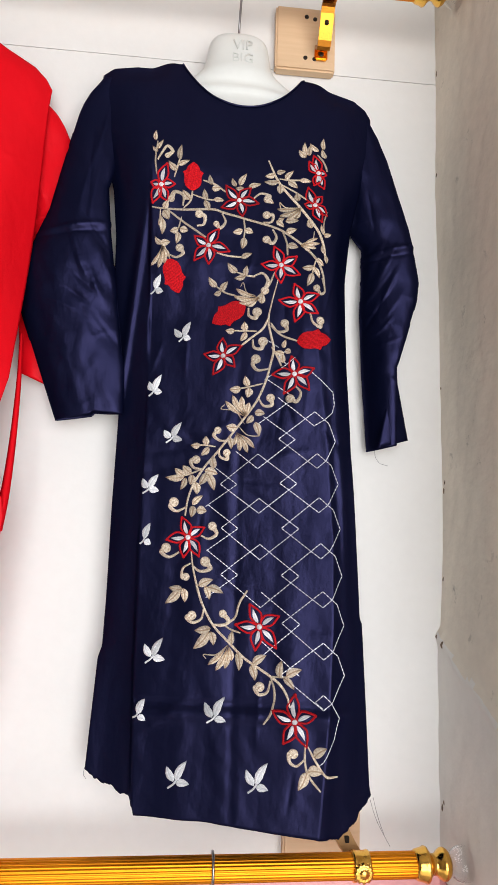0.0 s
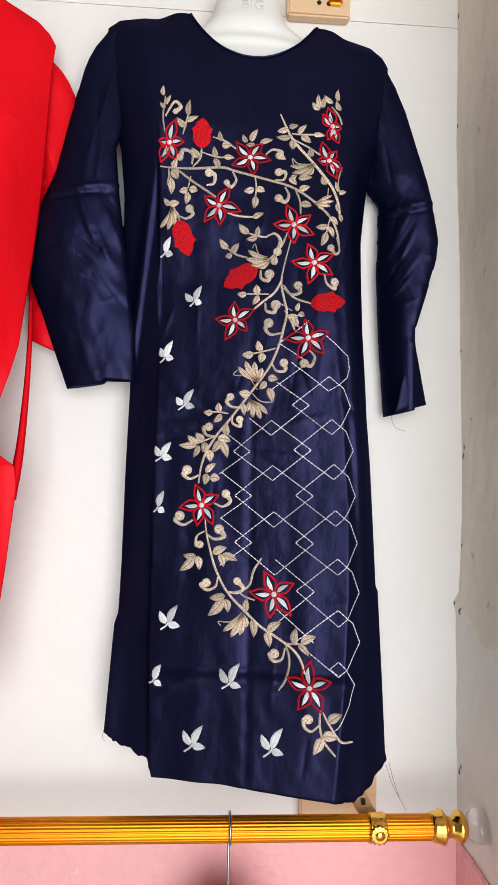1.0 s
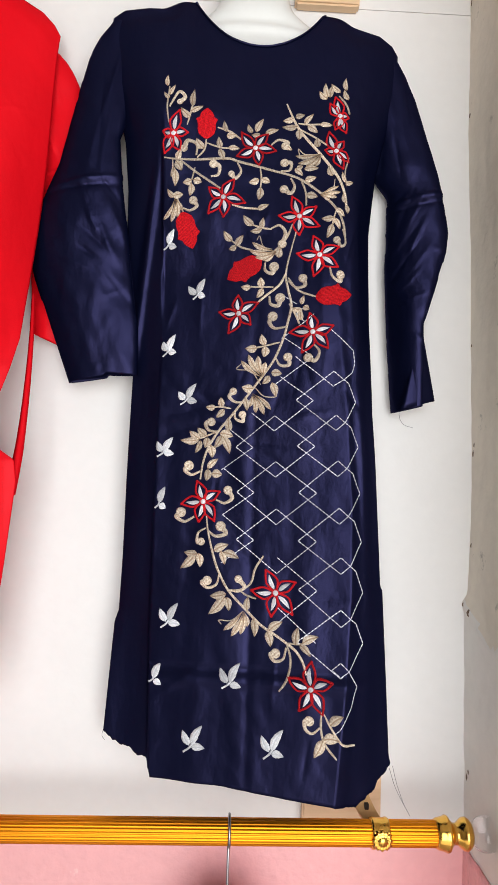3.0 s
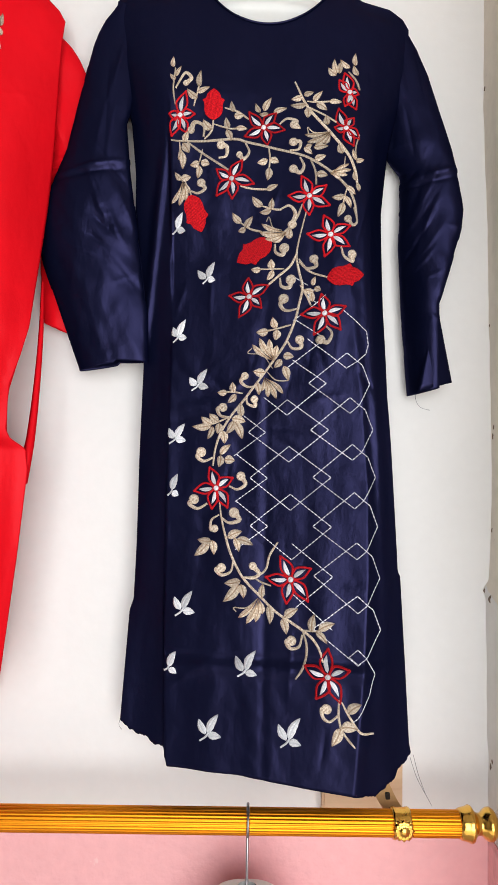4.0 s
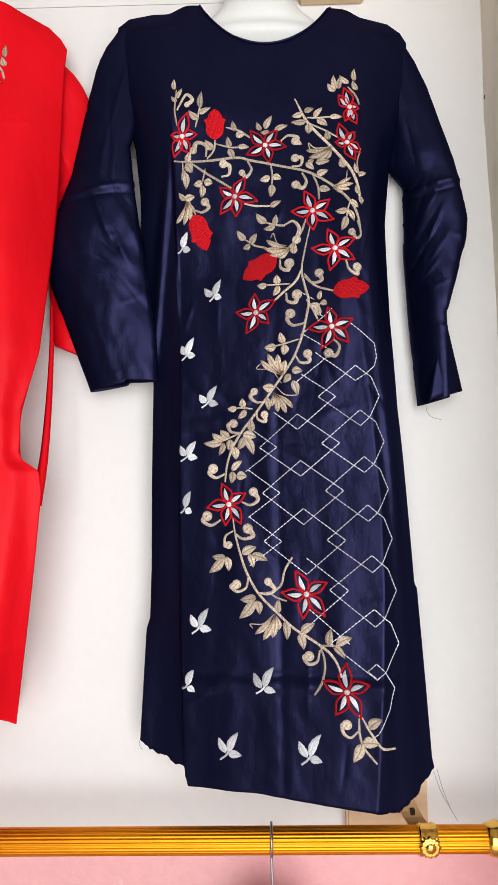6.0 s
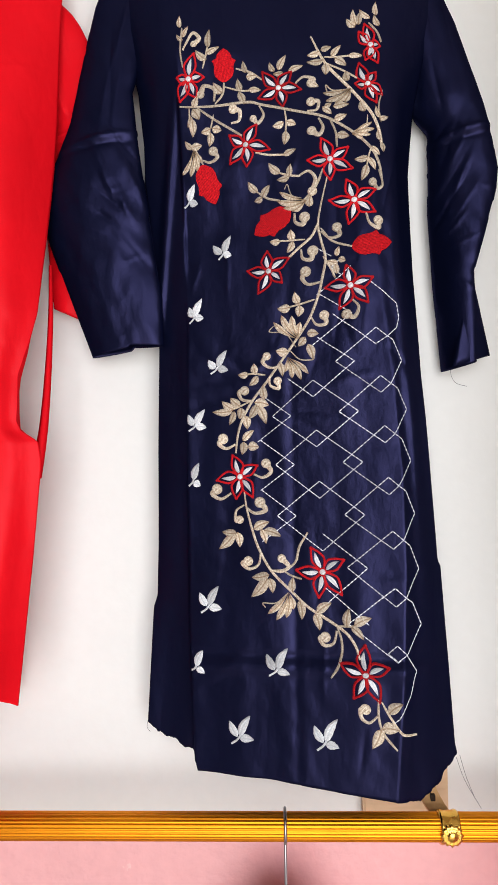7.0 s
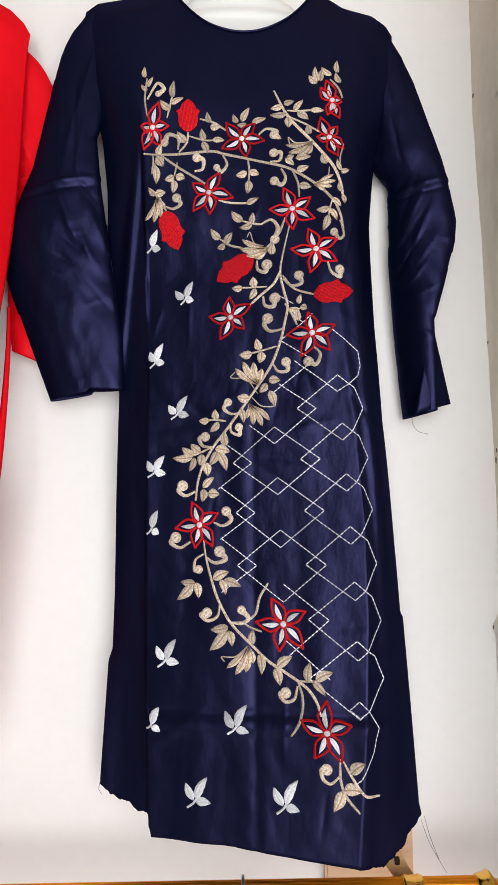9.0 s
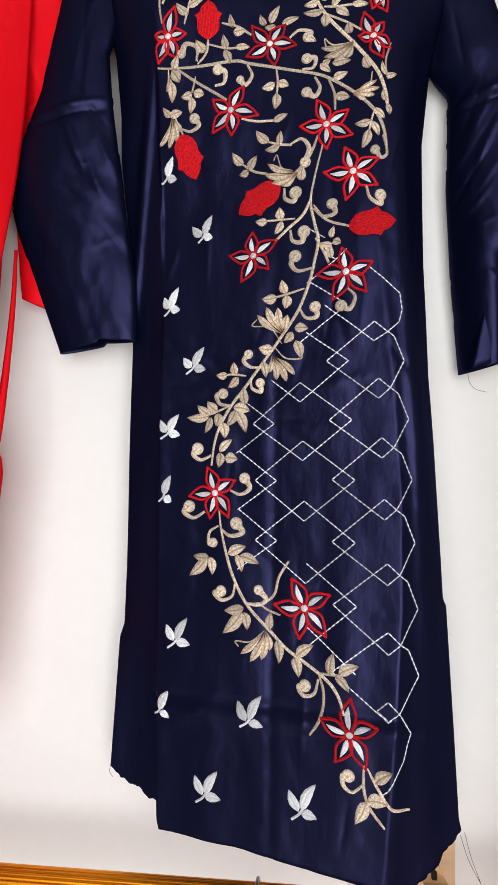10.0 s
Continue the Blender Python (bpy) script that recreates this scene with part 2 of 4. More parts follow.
def table(*pairs):
    """A function that runs straight between pairs of (z, value)."""
    zs, vs = zip(*sorted(pairs))
    return lambda z: float(np.interp(z, zs, vs))


def smoothstep(a, b, x):
    t = min(1.0, max(0.0, (x - a) / (b - a)))
    return t * t * (3 - 2 * t)


# ---- the room: back wall and pillar stand in view, the rest is unseen ----
CORNER = 0.272


def slab(name, x0, x1, y0, y1, z0, z1, mat, label, category="wall"):
    bm = bmesh.new()
    box(bm, x0, x1, y0, y1, z0, z1)
    return tagged(part(name, bm, mat), label, category, "", "structure")


slab("wall_back", -2.6, CORNER + 0.03, 0, 0.12, 0.835, 2.0735, WHITE_WALL, "white painted panel wall behind the hanging dresses")
slab("wall_back_upper", -2.6, CORNER + 0.03, 0.0006, 0.12, 2.0750, 3.2, WHITE_WALL, "white painted wall panel above a thin horizontal joint")
slab("wall_back_core", -2.6, CORNER + 0.03, 0.12, 0.2, 0, 3.2, DIM_GREY, "plain masonry behind the wall panels")
slab("wall_back_lower", -2.6, CORNER + 0.03, -0.002, 0.12, 0, 0.835, PINK_WALL, "glossy pink painted lower wall below the brass rod")
# unseen floor, its tone picked to bounce sunlight up the wall
slab("floor", -2.6, 3.0, -3.1, 0.2, -0.1, 0, CONCRETE, "pale cement shop floor", "floor")
slab("ground", -40, 40, -60, -3.1, -0.12, -0.02, CONCRETE, "pale street ground outside the shop", "ground")
# unseen ceiling, closes the room and gives the satin little to mirror
slab("ceiling", -2.6, 3.0, -3.1, 0.2, 3.2, 3.3, DIM_GREY, "unseen ceiling, added dim to darken reflections", "ceiling")
# unseen side and front walls, added to enclose and limit the light
slab("wall_left", -2.7, -2.6, -3.1, 0.2, 0, 3.2, DIM_WALL, "unseen side wall, added dim to darken reflections")
slab("wall_right", 3.0, 3.1, -3.1, 0.2, 0, 3.2, DIM_WALL, "unseen far side wall, added dim to darken reflections")
slab("wall_far_right", 0.62, 3.0, 0, 0.12, 0, 3.2, WHITE_WALL, "white painted wall beyond the pillar")
slab("wall_front_left", -2.6, -0.95, -3.1, -3.0, 0, 3.2, DIM_WALL, "unseen wall beside the entrance, added dim to darken reflections")
slab("wall_front_right", 1.85, 3.0, -3.1, -3.0, 0, 3.2, DIM_WALL, "unseen wall beside the entrance, added dim to darken reflections")
slab("wall_front_top", -0.95, 1.85, -3.1, -3.0, 3.0, 3.2, DIM_WALL, "unseen wall above the entrance, added dim to darken reflections")


def pillar_face(y, z):
    """The rough plaster face beside the dress: thicker below a broken ledge."""
    top = np.interp(z, [1.17, 1.30, 1.45, 1.75, 2.1, 2.9], [0.2765, 0.2795, 0.2785, 0.273, 0.269, 0.268])
    low = np.interp(z, [0.0, 0.85, 1.12, 1.18], [0.274, 0.274, 0.272, 0.2705])
    edge = 1.175 + 0.42 * y + 0.012 * noise.noise((y * 30, z * 3, 1)) + 0.004 * noise.noise((y * 140, 2, 5))
    x = low + (top - low) * smoothstep(edge - 0.004, edge + 0.012, z)
    lip = math.exp(-((z - edge) / 0.012) ** 2) * 0.004
    return x + 0.003 * noise.noise((y * 6, z * 4, 7)) + 0.0016 * noise.noise((y * 40, z * 22, 3)) - lip


def build_pillar():
    ny, nz = 60, 420
    ys = [0.01 - 0.34 * (j / (ny - 1)) ** 1.6 for j in range(ny)]
    for name, z0, z1, mat, label in (("wall_side", 0.828, 3.2, SIDE_WALL, "rough beige plastered pillar with chipped dirty corner"), ("wall_side_lower", 0.0, 0.828, PINK_WALL, "glossy pink painted base of the plastered pillar")):
        rows = nz if z0 > 0.5 else 60
        zs = [z0 + (z1 - z0) * k / (rows - 1) for k in range(rows)]
        shear = [0.42 * max(0.0, 1 - abs(z - 1.175) / 0.3) for z in zs]
        verts = [(pillar_face(y, z + k * y) - (0.002 if z0 < 0.5 else 0), y, z + k * y) for z, k in zip(zs, shear) for y in ys]
        verts += [(0.62, y, z) for z in zs for y in ys]
        f = grid_faces(ny, rows)
        n = ny * rows
        faces = f + [tuple(i + n for i in reversed(q)) for q in f]
        faces += [(k * ny + ny - 1, (k + 1) * ny + ny - 1, n + (k + 1) * ny + ny - 1, n + k * ny + ny - 1) for k in range(rows - 1)]
        faces += [(i, i + 1, n + i + 1, n + i) for i in range(ny - 1)] + [(n - ny + i, n + n - ny + i, n + n - ny + i + 1, n - ny + i + 1) for i in range(ny - 1)]
        ob = mesh_object(name, verts, faces, mat)
        tagged(ob, label, "wall", "", "structure")
        if z0 > 0.5:
            ob.data.materials.append(PALE_PLASTER)
            for q in ob.data.polygons:
                edge = 1.178 + 0.42 * q.center.y + 0.012 * noise.noise((q.center.y * 30, q.center.z * 3, 1))
                q.material_index = int(q.center.z < edge)
            for y, z, w in ((-0.004, 1.912, 0.0055), (-0.006, 2.09, 0.006), (-0.004, 1.555, 0.003), (-0.005, 1.392, 0.006), (-0.009, 1.405, 0.004), (-0.006, 1.257, 0.0045), (-0.026, 1.162, 0.007), (-0.004, 1.17, 0.004), (-0.008, 0.925, 0.007), (-0.016, 0.935, 0.005)):
                n, verts = 12, []
                for q, h in ((1.0, -0.0003), (0.7, 0.0009), (0.1, 0.0012)):
                    for k in range(n):
                        a = 2 * math.pi * k / n
                        rad = 1.15 * w * q * (0.55 + 0.45 * noise.noise((k * 0.9, z * 40, 3)))
                        yy, zz = y + 0.55 * rad * math.cos(a) - 0.2 * rad * math.sin(a), z + 1.3 * rad * math.sin(a)
                        verts.append((pillar_face(yy, zz) - h, yy, zz))
                mesh_object("plaster_chip", verts, grid_faces(n, 3, True), DIRT, ob, smooth=False)


build_pillar()


# ---- brass rods, brackets and their blocks ----
def build_rod(z, label):
    rod = thing("curtain_rod", label, "rod", "brass rods")
    y, r, sides = -0.1, 0.0162, 96
    ring = [(0.0162 - 0.0013 * (0.5 - 0.5 * math.cos(24 * 2 * math.pi * k / sides)) ** 2, 2 * math.pi * k / sides) for k in range(sides)]
    xs = (-2.0, -1.0, -0.3, 0.203)
    verts = [(x, y + q * math.cos(a), z + q * math.sin(a)) for x in xs for q, a in ring]
    mesh_object("fluted_tube", verts, grid_faces(sides, len(xs), True), BRASS, rod)
    prof = [(0.199, 0.012), (0.199, 0.0185), (0.202, 0.0205), (0.206, 0.0215), (0.210, 0.0225), (0.2135, 0.0245), (0.216, 0.0235), (0.219, 0.0165), (0.223, 0.0130), (0.228, 0.0130),
            (0.232, 0.0185), (0.236, 0.0215), (0.240, 0.0222), (0.244, 0.0195), (0.2465, 0.0145), (0.247, 0.010)]
    verts, faces = turned([(a, q if q < 0.017 else 0.91 * q) for a, q in prof], 40, "x", (0, y, z))
    finial = mesh_object("finial_collar", verts, faces, BRASS_PALE, rod, "turned shiny brass end collar")
    ball = [(0.2665 - 0.0220 * math.cos(math.pi * k / 20), max(0.0006, 0.0220 * math.sin(math.pi * k / 20))) for k in range(21)]
    verts, faces = turned(ball, 32, "x", (0, y, z))
    crystal = mesh_object("crystal_ball", verts, faces, CRYSTAL, finial, "clear faceted crystal ball", smooth=False)
    # clip with a flower boss
    prof = [(0.1145, 0.0158), (0.1145, 0.0182), (0.117, 0.0192), (0.121, 0.0180), (0.131, 0.0180), (0.135, 0.0192), (0.1375, 0.0182), (0.1375, 0.0158)]
    verts, faces = turned(prof, 40, "x", (0, y, z))
    clip = mesh_object("rod_clip", verts, faces, BRASS_PALE, rod)
    verts, n = [], 48
    for rr, h in ((0.0125, 0), (0.0125, 0.0022), (0.0095, 0.0044), (0.0072, 0.0030), (0.0052, 0.0052), (0.0022, 0.0064), (0.0002, 0.0066)):
        for k in range(n):
            a = 2 * math.pi * k / n
            q = rr * (1 + 0.10 * math.cos(12 * a) * (rr > 0.006))
            verts.append((0.126 + q * math.cos(a), y - 0.0175 - h, z + q * math.sin(a)))
    mesh_object("flower_boss", verts, grid_faces(n, 7, True), BRASS_PALE, clip)
    return rod


def build_block(x0, x1, z0, z1, label):
    block = thing("mounting_block", label, "wooden block", "rod mounting blocks")
    bm = bmesh.new()
    box(bm, x0, x1, -0.0195, 0.0, z0, z1, 0.003)
    part("board", bm, WOOD, block)
    for sx, sz in ((x0 + 0.05, z1 - 0.017), (x0 + 0.049, z0 + 0.021), (x1 - 0.034, z1 - 0.02), (x1 - 0.034, z0 + 0.02)):
        verts, faces = turned([(-0.0188, 0.0037), (-0.0204, 0.0034), (-0.0200, 0.0012)], 14, "y", (sx, 0, sz))
        mesh_object("screw", verts, faces, SCREW, block)
    return block


def build_bracket(x, zw, zr, w, mat, label, lean=0.0):
    """A brass bracket: screwed cap on the block, flat arm out to a cradle under the rod."""
    b = thing("rod_bracket", label, "bracket", "rod brackets")
    bm = bmesh.new()
    box(bm, x - 0.0105, x + 0.0105, -0.026, -0.0196, zw - 0.013, zw + 0.013, 0.0025)
    cap = part("wall_plate", bm, BRASS_PALE, b, smooth=False)
    verts, faces = turned([(-0.0255, 0.0042), (-0.0274, 0.0036), (-0.0270, 0.001)], 14, "y", (x, 0, zw - 0.004))
    mesh_object("screw", verts, faces, SCREW, cap)
    if zr < zw:
        run = [(-0.024, zw + 0.010), (-0.042, zw - 0.004), (-0.066, zr + 0.010), (-0.0855, zr - 0.006)]
    else:
        run = [(-0.024, zw + 0.010), (-0.045, zw - 0.004), (-0.075, zr - 0.022), (-0.098, zr - 0.0215), (-0.118, zr - 0.012), (-0.1205, zr - 0.002)]
    path = curve_through(run, 5)
    verts = []
    for i, p in enumerate(path):
        d = path[min(i + 1, len(path) - 1)] - path[max(i - 1, 0)]
        d = d / np.linalg.norm(d)
        nrm = np.array([-d[1], d[0]]) * 0.0022
        for sx, sn in ((-w, 1), (w, 1), (w, -1), (-w, -1)):
            verts.append((x + sx + lean * smoothstep(-0.03, -0.10, p[0]), p[0] + sn * nrm[0], p[1] + sn * nrm[1]))
    faces = grid_faces(4, len(path), True) + [(0, 1, 2, 3), tuple(range(len(verts) - 4, len(verts)))]
    arm = mesh_object("arm", verts, faces, mat, b, smooth=False)
    bm = bmesh.new()
    box(bm, x + lean * 0.5 - 0.003, x + lean * 0.5 + 0.003, -0.0665, -0.0535, (zw + zr) / 2 - 0.013, (zw + zr) / 2 - 0.004, 0.0005)
    part("slot", bm, SCREW, arm)
    return b


LOW, HIGH = 0.892, 2.156
build_rod(LOW, "fluted golden brass curtain rod with crystal ball end")
build_rod(HIGH, "fluted golden brass curtain rod above the dresses")
build_block(0.036, 0.148, 0.838, 0.958, "pale pine board screwed to the wall behind rod")
build_block(-0.005, 0.093, 2.065, 2.175, "pale pine board screwed to the wall below ceiling")
build_bracket(0.099, 0.941, LOW, 0.0125, BRONZE, "brass rod bracket on pine board under dress hem", 0.036)
build_bracket(0.069, 2.094, HIGH, 0.0105, BRASS_DEEP, "brass rod bracket on pine board near neck form")


# ---- white plastic neck forms on wire hooks ----
def build_form(cx, yc, zt, zrod, label):
    form = thing("hanger_form", label, "hanger form", "hanger forms")
    rows = ((0.0, 0.012, 0.010), (-0.002, 0.030, 0.019), (-0.007, 0.041, 0.024), (-0.018, 0.0465, 0.027), (-0.035, 0.0495, 0.029), (-0.052, 0.053, 0.031), (-0.066, 0.060, 0.033), (-0.078, 0.074, 0.031),
            (-0.090, 0.093, 0.027), (-0.104, 0.110, 0.025), (-0.125, 0.123, 0.027), (-0.16, 0.135, 0.032), (-0.22, 0.138, 0.036), (-0.32, 0.130, 0.038), (-0.42, 0.110, 0.034))
    pts = curve_through(rows, 4)
    n, verts = 48, []
    for dz, hw, hd in pts:
        for k in range(n):
            a = 2 * math.pi * k / n
            c, s = math.cos(a), math.sin(a)
            px = hw * math.copysign(abs(c) ** 0.75, c)
            py = hd * math.copysign(abs(s) ** 0.85, s)
            collar = 0.004 * math.exp(-((dz + 0.098 + 0.35 * (px / 0.1) ** 2 * 0.03) / 0.006) ** 2)
            verts.append((cx + px, yc + py - (collar if s < 0 else 0), zt + dz))
    faces = grid_faces(n, len(pts), True) + [tuple(range(n)), tuple(range(len(verts) - n, len(verts)))]
    body = mesh_object("bust", verts, faces, PLASTIC, form)
    # raised words on the neck
    for text, drop, out in (("VIP", 0.0355, 0.0300), ("BIG", 0.058, 0.0312)):
        fc = bpy.data.curves.new("raised_word", "FONT")
        fc.body, fc.size, fc.extrude, fc.align_x = text, 0.022, 0.0006, "CENTER"
        fc.materials.append(PLASTIC_DARK)
        word = new("raised_word", fc)
        word.parent = body
        word.matrix_local = pose(cx + 0.005, yc - out, zt - drop, 90, 0, 0)
    # hook
    r = 0.0195
    gap = zrod - zt
    hook = [(cx, -0.1 - r * math.cos(radians(a)), zrod + r * math.sin(radians(a))) for a in range(-35, 181, 18)]
    line = curve_through([(cx, yc, zt - 0.004), (cx, yc * 0.9 - 0.008, zt + gap * 0.4), (cx, -0.076, zrod - 0.014)] + hook[::-1], 3)
    verts, faces = tube(line, 0.0019, 8)
    mesh_object("hook", verts, faces, STEEL, form, "bent steel wire hook")
    return form


build_form(-0.066, -0.036, 2.091, HIGH, "white plastic neck form hung by a wire hook")
low = build_form(-0.068, -0.085, 0.803, LOW, "white plastic neck form hanging below the rod")


# ---- dresses ----
class Cut:
    """The outlines of one dress, in metres about its own origin."""

    def __init__(self, left, right, hem, seed, drop=0.0, skew=0.0, tuck=0.0):
        self.left, self.right, self.hem, self.seed, self.drop, self.skew, self.tuck = left, right, hem, seed, drop, skew, tuck


BASE = table((2.03, -0.058), (1.96, -0.072), (1.85, -0.090), (1.70, -0.108), (1.55, -0.113), (1.35, -0.118), (1.20, -0.135), (1.10, -0.151), (0.93, -0.160))
SLOPE = table((1.85, 0.0), (1.62, -0.26), (1.3, -0.25), (1.05, -0.33))
FOLD = table((2.03, -0.19), (1.77, -0.185), (1.657, -0.182), (1.5, -0.179), (1.3, -0.181), (1.14, -0.180), (0.96, -0.174))
CREASE = table((2.03, 0.052), (1.8, 0.052), (1.6, 0.048), (1.42, 0.066), (1.317, 0.073), (1.21, 0.072), (1.11, 0.065), (0.93, 0.050))


def make_creases(seed, count):
    """Short sharp creases: centre, direction, half length, width, height."""
    rng = random.Random(seed)
    made = []
    for _ in range(count):
        a = rng.choice((rng.gauss(0.25, 0.35), rng.gauss(1.45, 0.25), rng.gauss(-0.5, 0.3)))
        made.append((rng.uniform(-0.18, 0.13), rng.choice((rng.uniform(1.0, 1.9), rng.uniform(1.3, 1.6))), math.cos(a), math.sin(a), rng.uniform(0.015, 0.05), rng.uniform(0.0022, 0.005), rng.uniform(-0.0024, 0.0024)))
    return made


CREASES = {0.0: make_creases(21, 58), 5.0: make_creases(40, 30) + [(0.066, 1.12, 0.366, 0.931, 0.055, 0.0045, -0.0085)]}


def ripple(x, z, seed):
    """Soft drape, packing creases and small puckers of the cloth."""
    w = 0.0030 * noise.noise((x * 9 + seed, z * 2.2, 1.3)) + 0.0020 * noise.noise((x * 30, z * 6 + seed, 4.1)) + 0.0007 * noise.noise((x * 50 + z * 30, z * 34 + seed, 2.2))
    for cx, cz, ca, sa, length, width, high in CREASES[seed]:
        along, off = (x - cx) * ca + (z - cz) * sa, (z - cz) * ca - (x - cx) * sa
        if abs(along) < 1.6 * length and abs(off) < 5 * width:
            w += high * math.exp(-abs(off) / width - (along / length) ** 2)
    w += 0.0030 * math.exp(-((z - 1.108 - 0.05 * x) / 0.004) ** 2) - 0.0032 * math.exp(-((z - 1.095 - 0.05 * x) / 0.007) ** 2)
    w += 0.0012 * math.exp(-((x + 0.052) / 0.006) ** 2) * smoothstep(1.9, 1.3, z)
    w += 0.0010 * math.exp(-((z - 1.42 - 0.25 * (x + 0.1)) / 0.006) ** 2) * smoothstep(-0.05, -0.12, x)
    return w


def front_y(x, z, seed=0.0):
    return BASE(z) + SLOPE(z) * (x + 0.02) + ripple(x, z, seed)


def body_y(x, z, cut):
    lo, hi, f, c = cut.left(z), cut.right(z), FOLD(z), CREASE(z)
    soft = smoothstep(1.68, 1.86, z)
    if x > c:
        u = min(1.0, (x - c) / max(0.01, hi - c))
        p = 1.15 + 1.2 * smoothstep(1.3, 1.6, z)
        a = front_y(c, z, cut.seed) + ripple(x, z, cut.seed) - ripple(c, z, cut.seed)
        return a + (-0.050 - 0.072 * smoothstep(1.78, 1.35, z) - a) * u ** p + 0.004 * math.sin(u * 9) * (1 - soft) * u * (1 - u) * 2
    if x < f:
        u = min(1.0, (f - x) / max(0.01, f - lo))
        a = front_y(f, z, cut.seed)
        round_side = a + (-0.048 - a) * u ** 1.9
        step = smoothstep(0, 0.10, u)
        recess = a + (-0.072 - a) * step + 0.024 * u + 0.003 * noise.noise((x * 30, z * 5, 8)) - 0.006 * math.exp(-((x + 0.213 - 0.10 * (z - 1.6)) / 0.007) ** 2) * smoothstep(1.46, 1.56, z)
        return soft * round_side + (1 - soft) * recess
    return front_y(x, z, cut.seed)


def top_z(x):
    """Neck scoop and shoulder line."""
    if -0.151 < x < 0.036:
        return 1.9590 + (0.0635 - 0.03 * (x + 0.057)) * (abs(x + 0.0575) / 0.0935) ** 2.4
    return float(np.interp(x, [-0.30, -0.287, -0.276, -0.255, -0.22, -0.151, 0.036, 0.084, 0.118, 0.136, 0.147, 0.155], [1.955, 1.984, 2.002, 2.019, 2.025, 2.026, 2.015, 2.011, 2.001, 1.987, 1.970, 1.945]))


def cloth(ob, thick=0.0011):
    m = ob.modifiers.new("thickness", "SOLIDIFY")
    m.thickness, m.offset = thick, -1.0
    return ob


def body_cloth(name, cut, mat, parent, strips, nv):
    """The hanging front of a dress: strips of columns (u0, u1, count, hem) side by side in one cloth, from the shoulder to the hem."""
    cols = [(u0, u1, i / (n - 1), hem) for k, (u0, u1, n, hem) in enumerate(strips) for i in range(n) if i or not k]
    verts = []
    for j in range(nv):
        v = j / (nv - 1)
        for u0, u1, q, hem in cols:
            xt = u0(1.97) + (u1(1.97) - u0(1.97)) * q
            top = top_z(xt) - cut.drop * smoothstep(0.05, 0.15, xt)
            z = top + (hem(u0(0.96) + (u1(0.96) - u0(0.96)) * q) - top) * v
            x = u0(z) + (u1(z) - u0(z)) * q
            d = top - z
            y = body_y(x, z, cut)
            away = max(-0.151 - xt, xt - 0.036)
            if away > 0:
                k = max(0.0, 1 - d / 0.04) * smoothstep(0, 0.05, away)
                y += (-0.044 - y) * k * k
            verts.append((x, y, z))
    return cloth(mesh_object(name, verts, [q[::-1] for q in grid_faces(len(cols), nv)], mat, parent))


def arm_creases(seed, x, lean):
    """Elbow fold and slanting creases of an empty sleeve; lean is the side to which they run down."""
    rng = random.Random(seed)
    made = [(x, 1.754, 0.98, 0.17, 0.045, 0.0028, -0.0055), (x - 0.01, 1.744, 0.99, 0.12, 0.05, 0.004, 0.0040), (x + 0.03 * lean, 1.748, 0.6, -0.8 * lean, 0.03, 0.003, 0.003)]
    for k in range(13):
        a = -lean * rng.gauss(1.0, 0.2)
        made.append((x + lean * rng.uniform(0.0, 0.05), rng.uniform(1.60, 1.74), math.cos(a), math.sin(a), rng.uniform(0.015, 0.035), rng.uniform(0.002, 0.0034), rng.choice((-1, 1)) * rng.uniform(0.0012, 0.0028)))
    for k in range(9):
        a = rng.gauss(0.1, 0.35)
        made.append((x + rng.uniform(-0.05, 0.05), rng.uniform(1.49, 1.70), math.cos(a), math.sin(a), rng.uniform(0.012, 0.03), rng.uniform(0.002, 0.0035), rng.uniform(-0.0016, 0.0016)))
    for k in range(5):
        a = 1.35 * lean + rng.gauss(0, 0.12)
        made.append((x + lean * rng.uniform(0.0, 0.05), rng.uniform(1.80, 1.93), math.cos(a), math.sin(a), rng.uniform(0.03, 0.06), rng.uniform(0.003, 0.005), rng.uniform(-0.003, 0.003)))
    return made


ARM_CREASES = {3: arm_creases(3, -0.295, 1), 11: arm_creases(11, 0.175, -1), 17: arm_creases(17, 0.15, -1)}


def sleeve(name, mat, parent, left, right, z0, z1, cuff, yc, depth, seed, tilt=0.0, label=""):
    """An empty flattened sleeve between two edge functions, from the shoulder z0 to the cuff line."""
    nu, nv, verts = 84, 190, []
    half = nu // 2
    for j in range(nv):
        v = j / (nv - 1)
        for i in range(nu):
            side = -1 if i < half else 1
            s = (i if i < half else nu - 1 - i) / (half - 1)
            z = z0 + (z1 - z0) * v + (cuff(s) - z1) * v ** 3
            x = left(z) + (right(z) - left(z)) * s
            d = depth(z) * math.sin(math.pi * min(1, max(0, s))) ** 0.55
            w = 0.0022 * noise.noise((x * 22 + seed, z * 9, 2)) + 0.0012 * noise.noise((x * 50 + z * 30, z * 20 - x * 30, seed))
            for cx, cz, ca, sa, length, width, high in ARM_CREASES[seed]:
                along, off = (x - cx) * ca + (z - cz) * sa, (z - cz) * ca - (x - cx) * sa
                if abs(along) < 1.8 * length and abs(off) < 5 * width:
                    w += high * math.exp(-abs(off) / width - (along / length) ** 2)
            verts.append((x, yc(z) + tilt * (s - 0.5) * smoothstep(1.95, 1.75, z) + side * d + w * (0.35 + 0.65 * (side < 0)), z))
    return cloth(mesh_object(name, verts, grid_faces(nu, nv, True), mat, parent, label))


